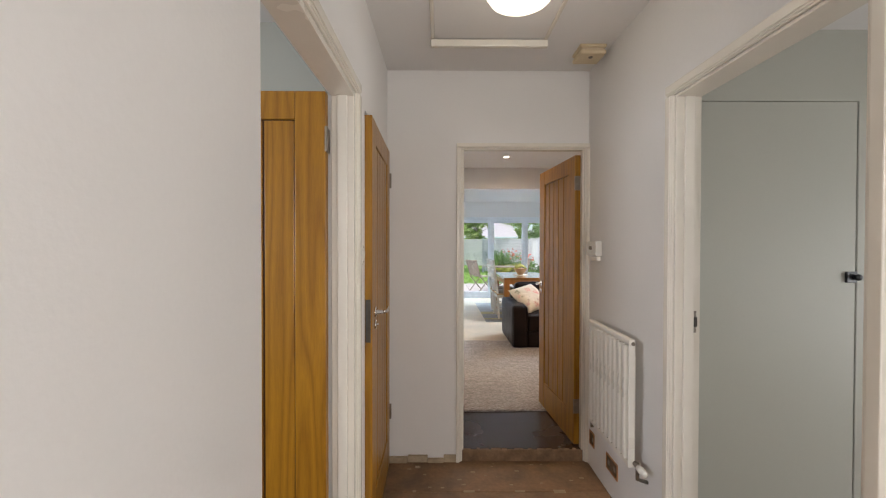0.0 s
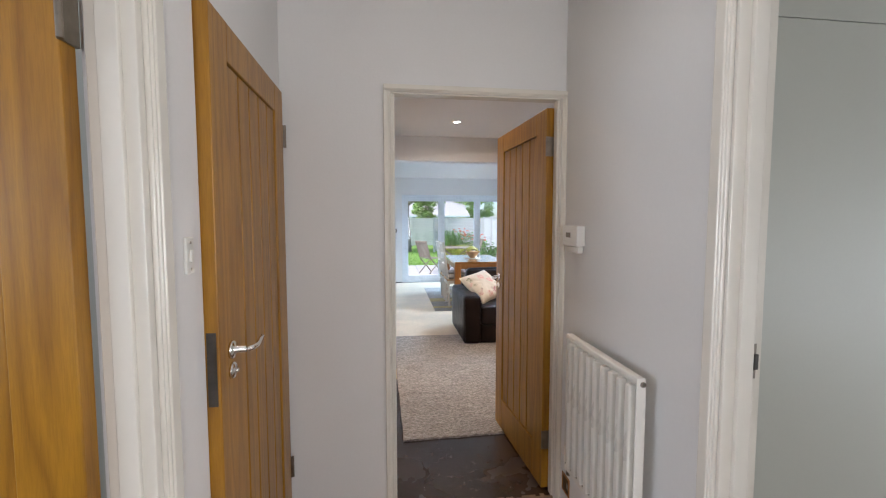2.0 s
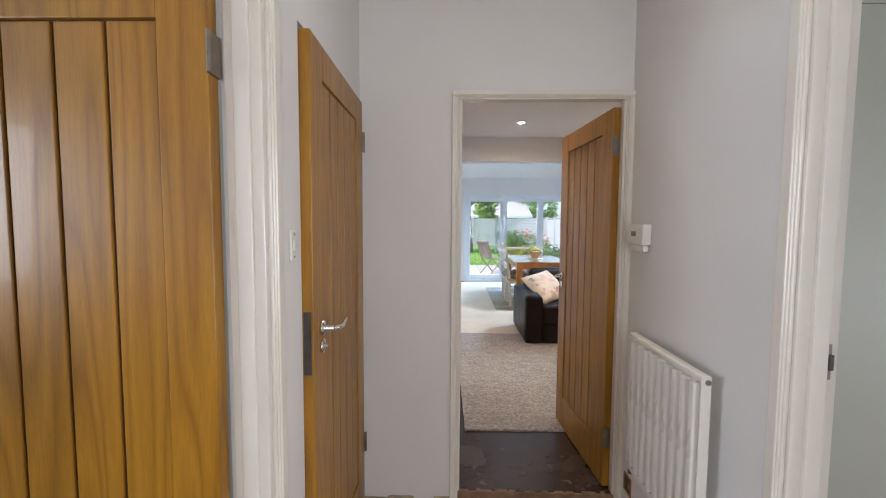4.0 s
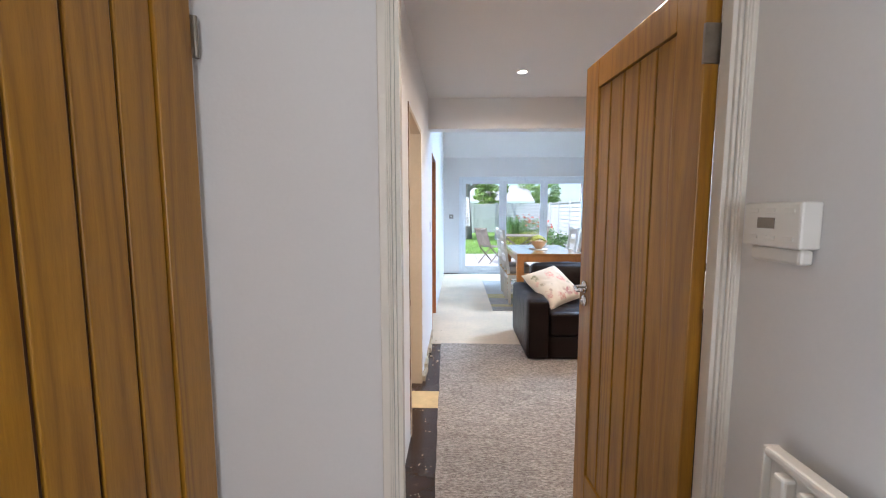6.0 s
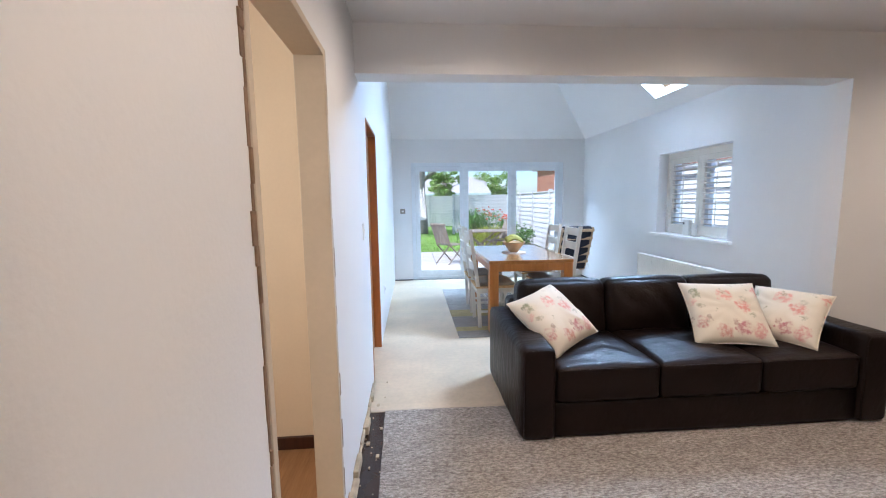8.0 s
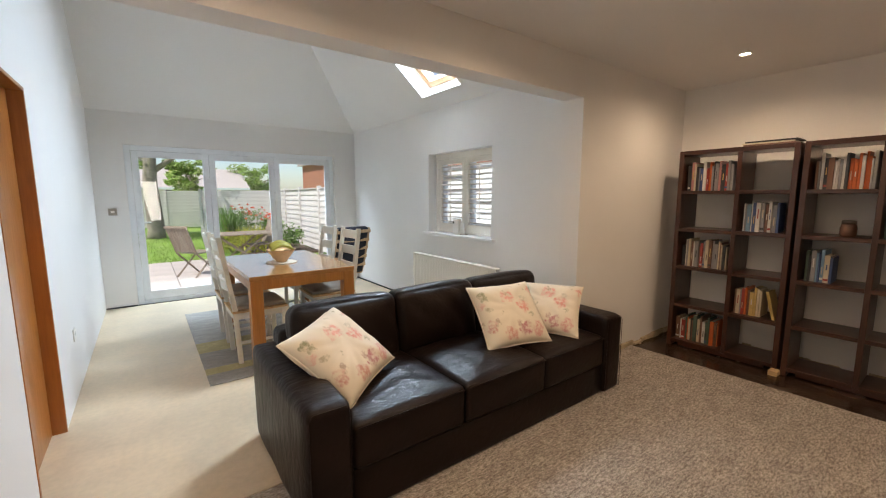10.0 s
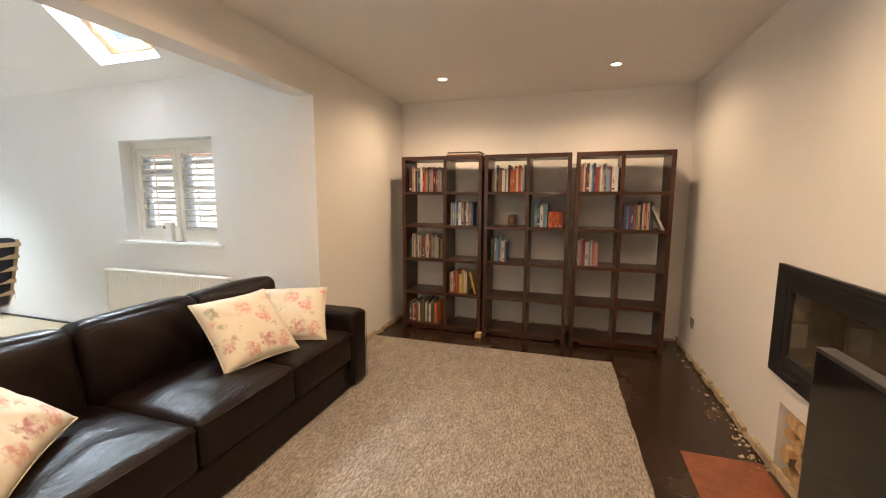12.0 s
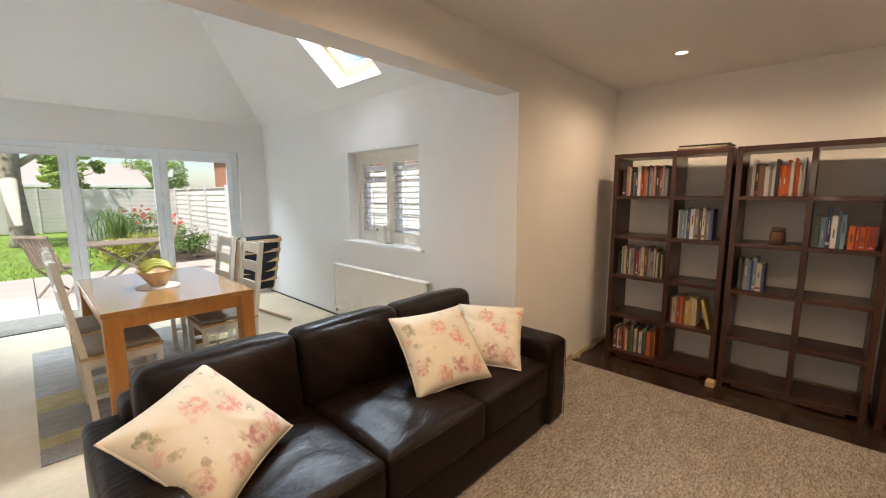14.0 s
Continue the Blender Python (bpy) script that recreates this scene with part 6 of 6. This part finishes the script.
def fence(name, x0, y0, x1, y1, h, material, label, boards=11, post=True):
    th = thing(name, label, "fence", kind="structure")
    L = math.hypot(x1 - x0, y1 - y0)
    ang = math.degrees(math.atan2(y1 - y0, x1 - x0))
    th.matrix_world = pose(x0, y0, GZ, 0, 0, ang)
    n = max(1, round(L / 1.83))
    w = L / n
    pl = pt = None
    for i in range(n):
        for k in range(boards):
            mm = pose(i * w + 0.05, 0, 0.06 + k * (h - 0.1) / boards, 9, 0, 0)
            if pl is None:
                pl = part("plank", boxes((0, -0.008, 0, w - 0.1, 0.008, (h - 0.1) / boards + 0.02)), material, th)
                pl.matrix_basis = mm
            else:
                again(pl, th, mm)
        mm = pose(i * w, 0, 0)
        if pt is None:
            pt = part("post", boxes((-0.05, -0.05, -0.1, 0.05, 0.05, h + 0.05), bevel=0.006), material, th)
        else:
            again(pt, th, mm)
        part("capping", boxes((i * w + 0.05, -0.03, h - 0.03, (i + 1) * w - 0.05, 0.03, h), bevel=0.004), material, th)


def garden_chair(m):
    """Folding slatted teak chair; faces +x."""
    th = thing("garden_chair", "weathered folding wooden garden chair on the patio", "garden chair", m, group="garden chairs")
    w = 0.46
    for y in (-w / 2, w / 2):
        for nm, pts in (("leg", [(0.46, y, 0), (-0.02, y * 0.94, 0.44), (-0.20, y * 0.94, 0.92)]), ("leg", [(-0.06, y * 0.9, 0), (0.44, y * 0.9, 0.43)])):
            bm = bmesh.new()
            for a, b in zip(pts, pts[1:]):
                tube(bm, [a, b], 0.017, 6)
            part(nm, bm, GARDENWOOD, th)
    for i in range(7):
        x = 0.02 + i * 0.066
        part("seat_slat", boxes((x, -w / 2, 0.43, x + 0.055, w / 2, 0.447), bevel=0.003), GARDENWOOD, th)
    for i in range(8):
        y = -w / 2 + 0.03 + i * (w - 0.06) / 7
        bm = bmesh.new()
        vs = [bm.verts.new((x + dx, y + dy, z)) for z, x in ((0.47, -0.03), (0.92, -0.20)) for dx in (-0.006, 0.008) for dy in (-0.024, 0.024)]
        for q in ((0, 1, 3, 2), (4, 6, 7, 5), (0, 4, 5, 1), (2, 3, 7, 6), (0, 2, 6, 4), (1, 5, 7, 3)):
            bm.faces.new([vs[k] for k in q])
        part("back_slat", bm, GARDENWOOD, th)
    part("top_rail", boxes((-0.225, -w / 2 - 0.01, 0.91, -0.185, w / 2 + 0.01, 0.955), bevel=0.006), GARDENWOOD, th)
    return th


def garden_table():
    th = thing("garden_table", "weathered wooden folding garden table on the patio", "garden table", pose(2.45, 13.1, GZ + 0.042))
    for i in range(9):
        part("top_slat", boxes((-0.6, -0.42 + i * 0.094, 0.70, 0.6, -0.42 + i * 0.094 + 0.083, 0.722), bevel=0.003), GARDENWOOD, th)
    for x in (-0.5, 0.44):
        part("batten", boxes((x, -0.40, 0.672, x + 0.06, 0.40, 0.70), bevel=0.003), GARDENWOOD, th)
    for y in (-0.3, 0.3):
        for s_ in (-1, 1):
            bm = bmesh.new()
            tube(bm, [(-0.42 * s_, y, 0), (0.42 * s_, y + 0.03 * s_, 0.675)], 0.024, 6)
            part("leg", bm, GARDENWOOD, th)


def house(x0, y0, x1, y1, eaves, ridge, wallm, label):
    th = thing("house", label, "house", pose(0, 0, GZ))
    part("wall", boxes((x0, y0, 0, x1, y1, eaves)), wallm, th)
    bm = bmesh.new()
    ym = (y0 + y1) / 2
    vs = [bm.verts.new(p) for p in ((x0 - 0.3, y0 - 0.35, eaves - 0.1), (x1 + 0.3, y0 - 0.35, eaves - 0.1), (x1 + 0.3, y1 + 0.35, eaves - 0.1), (x0 - 0.3, y1 + 0.35, eaves - 0.1), (x0 - 0.3, ym, ridge), (x1 + 0.3, ym, ridge))]
    for q in ((0, 1, 5, 4), (2, 3, 4, 5), (0, 4, 3), (1, 2, 5), (0, 3, 2, 1)):
        bm.faces.new([vs[i] for i in q])
    part("roof", bm, ROOF, th, "pale tiled pitched roof")
    part("fascia", boxes((x0 - 0.3, y0 - 0.38, eaves - 0.22, x1 + 0.3, y0 - 0.35, eaves - 0.06)), UPVC, th)
    n = max(1, int((x1 - x0) / 3))
    for i in range(n):
        a = x0 + (i + 0.5) * (x1 - x0) / n - 0.6
        wd = part("window", boxes((a, y0 - 0.03, 0.95, a + 1.2, y0 - 0.002, 2.05)), SCREEN, th)
        part("window_frame", boxes((a - 0.05, y0 - 0.05, 0.9, a, y0, 2.1), (a + 1.2, y0 - 0.05, 0.9, a + 1.25, y0, 2.1), (a, y0 - 0.05, 2.05, a + 1.2, y0, 2.1), (a, y0 - 0.05, 0.9, a + 1.2, y0, 0.95), (a + 0.57, y0 - 0.05, 0.95, a + 0.63, y0, 2.05)), UPVC, wd)


paving()
garden_chair(pose(1.45, 12.5, GZ + 0.042, 0, 0, 40))
garden_chair(pose(3.05, 13.45, GZ + 0.042, 0, 0, 200))
garden_table()
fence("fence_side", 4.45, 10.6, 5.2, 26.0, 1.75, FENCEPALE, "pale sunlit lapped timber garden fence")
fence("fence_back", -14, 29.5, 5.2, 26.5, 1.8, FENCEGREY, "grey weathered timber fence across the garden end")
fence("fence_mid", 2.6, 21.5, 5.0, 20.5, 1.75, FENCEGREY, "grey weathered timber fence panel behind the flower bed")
tree(1.15, 22.0, 6.6, 2.5, "garden tree with a thick bare trunk and green crown", 3, 0.33)
tree(3.2, 33.0, 3.6, 1.3, "small round green tree beyond the fence", 5, 0.12)
tree(9.5, 45.0, 4.2, 2.0, "green tree behind the houses", 6, 0.15)
slab("flower_bed", (2.9, 14.6, GZ, 4.7, 20.5, GZ + 0.04), SOIL, "dark soil flower bed along the fence", "flower bed")
shrub(4.0, 15.2, 1.0, 0.55, LEAF, "dense green shrub in the flower bed", 11, None, 420)
shrub(3.75, 16.4, 0.95, 0.6, LEAF, "green leafy plant with orange flowers by the fence", 12, FLOWER, 420)
shrub(3.2, 15.6, 0.75, 0.6, LEAFLIGHT, "arching lime green grass clump in the flower bed", 13, None, 200, True)
shrub(2.9, 17.4, 1.25, 0.7, LEAF, "tall green grass clump in the flower bed", 14, None, 220, True)
shrub(3.6, 18.4, 1.1, 0.6, LEAF, "green plant with orange red flowers", 15, FLOWER, 360)
shrub(2.7, 16.0, 0.55, 0.5, LEAFLIGHT, "low lime green clump at the lawn edge", 16, None, 300)
house(-9.0, 42, 8.0, 50, 2.3, 4.0, RENDERWALL, "pale bungalow with a light tiled roof beyond the fence")
house(10.4, 24.5, 17.0, 34, 3.8, 6.2, BRICKRED, "red brick house beyond the side fence")
wall("wall_neighbour", "x", 5.5, 5.7, 6.2, 9.9, GZ, 2.9, [], BRICKRED, "brick wall of the neighbouring house outside the window")
fence("fence_window", 5.0, 6.15, 5.0, 10.0, 2.0, WHITEFENCE, "pale slatted fence outside the shuttered window")


def lawn_blades():
    rng = np.random.default_rng(5)
    n = 9000
    x = rng.uniform(-3.5, 3.0, n)
    y = 14.65 + rng.uniform(0, 1, n) ** 1.6 * 9
    a = rng.uniform(0, 6.28, n)
    h = rng.uniform(0.03, 0.075, n)
    w = 0.008
    co = np.empty((n, 3, 3))
    co[:, 0] = np.stack([x - np.cos(a) * w, y - np.sin(a) * w, np.full(n, GZ)], 1)
    co[:, 1] = np.stack([x + np.cos(a) * w, y + np.sin(a) * w, np.full(n, GZ)], 1)
    co[:, 2] = np.stack([x + rng.normal(0, 0.02, n), y + rng.normal(0, 0.02, n), GZ + h], 1)
    me = bpy.data.meshes.new("lawn_grass")
    me.from_pydata(co.reshape(-1, 3).tolist(), [], np.arange(3 * n).reshape(-1, 3).tolist())
    me.materials.append(GRASS)
    tagged(new("lawn_grass", me), "short green mown lawn grass", "grass", kind="stuff")


lawn_blades()


# ---- hall floorboards ----
def hall_floor():
    th = thing("floor_hall", "worn bare timber floorboards with old stains", "floor", kind="structure")
    rng = random.Random(2)
    y = HY1 + 0.01
    i = 0
    while y > -1.3:
        w = (0.34, 0.12)[i] if i < 2 else rng.uniform(0.128, 0.142)
        part("floorboard", boxes((HX0, y - w + 0.002, HF - 0.02, HX1, y - 0.002, HF + rng.uniform(-0.0015, 0.0015)), bevel=0.003), FLOORWORN, th)
        y -= w
        if i in (0, 1, 4):
            x = HX0 + rng.uniform(0, 0.2)
            while x < HX1 - 0.1:
                l = rng.uniform(0.02, 0.11) * (1.6 if i == 1 else 0.8)
                box_ = boxes((x, y - rng.uniform(0.004, 0.014), HF + 0.0008, min(x + l, HX1 - 0.01), y + rng.uniform(0.004, 0.016), HF + 0.0035), bevel=0.001)
                part("dried_adhesive", box_, SCUFF, th)
                x += l + rng.uniform(0.01, 0.09) * (1 if i == 1 else 4)
        i += 1
    for k in range(26):
        x, yy, s_ = rng.uniform(HX0 + 0.1, HX1 - 0.1), HY1 - abs(rng.gauss(0, 0.25)), rng.uniform(0.004, 0.014)
        part("paint_chip", boxes((x, yy, HF + 0.0012, x + s_ * 2, yy + s_, HF + 0.0035), bevel=0.001), SCUFF, th)
    part("threshold", boxes((0.523, HY1 - 0.002, HF - 0.02, 1.319, HY1 + 0.0115, -0.001), bevel=0.002), CHIP, th, "worn wooden riser of the low step")
    rs = random.Random(9)
    x = 0.53
    while x < 1.28:
        l = rs.uniform(0.02, 0.08)
        part("plaster_crumb", boxes((x, HY1 - rs.uniform(0.0, 0.006), -0.004, x + l, HY1 + 0.014 + rs.uniform(0, 0.012), 0.0025), bevel=0.001), CHIP, th)
        x += l + rs.uniform(0.0, 0.05)


hall_floor()
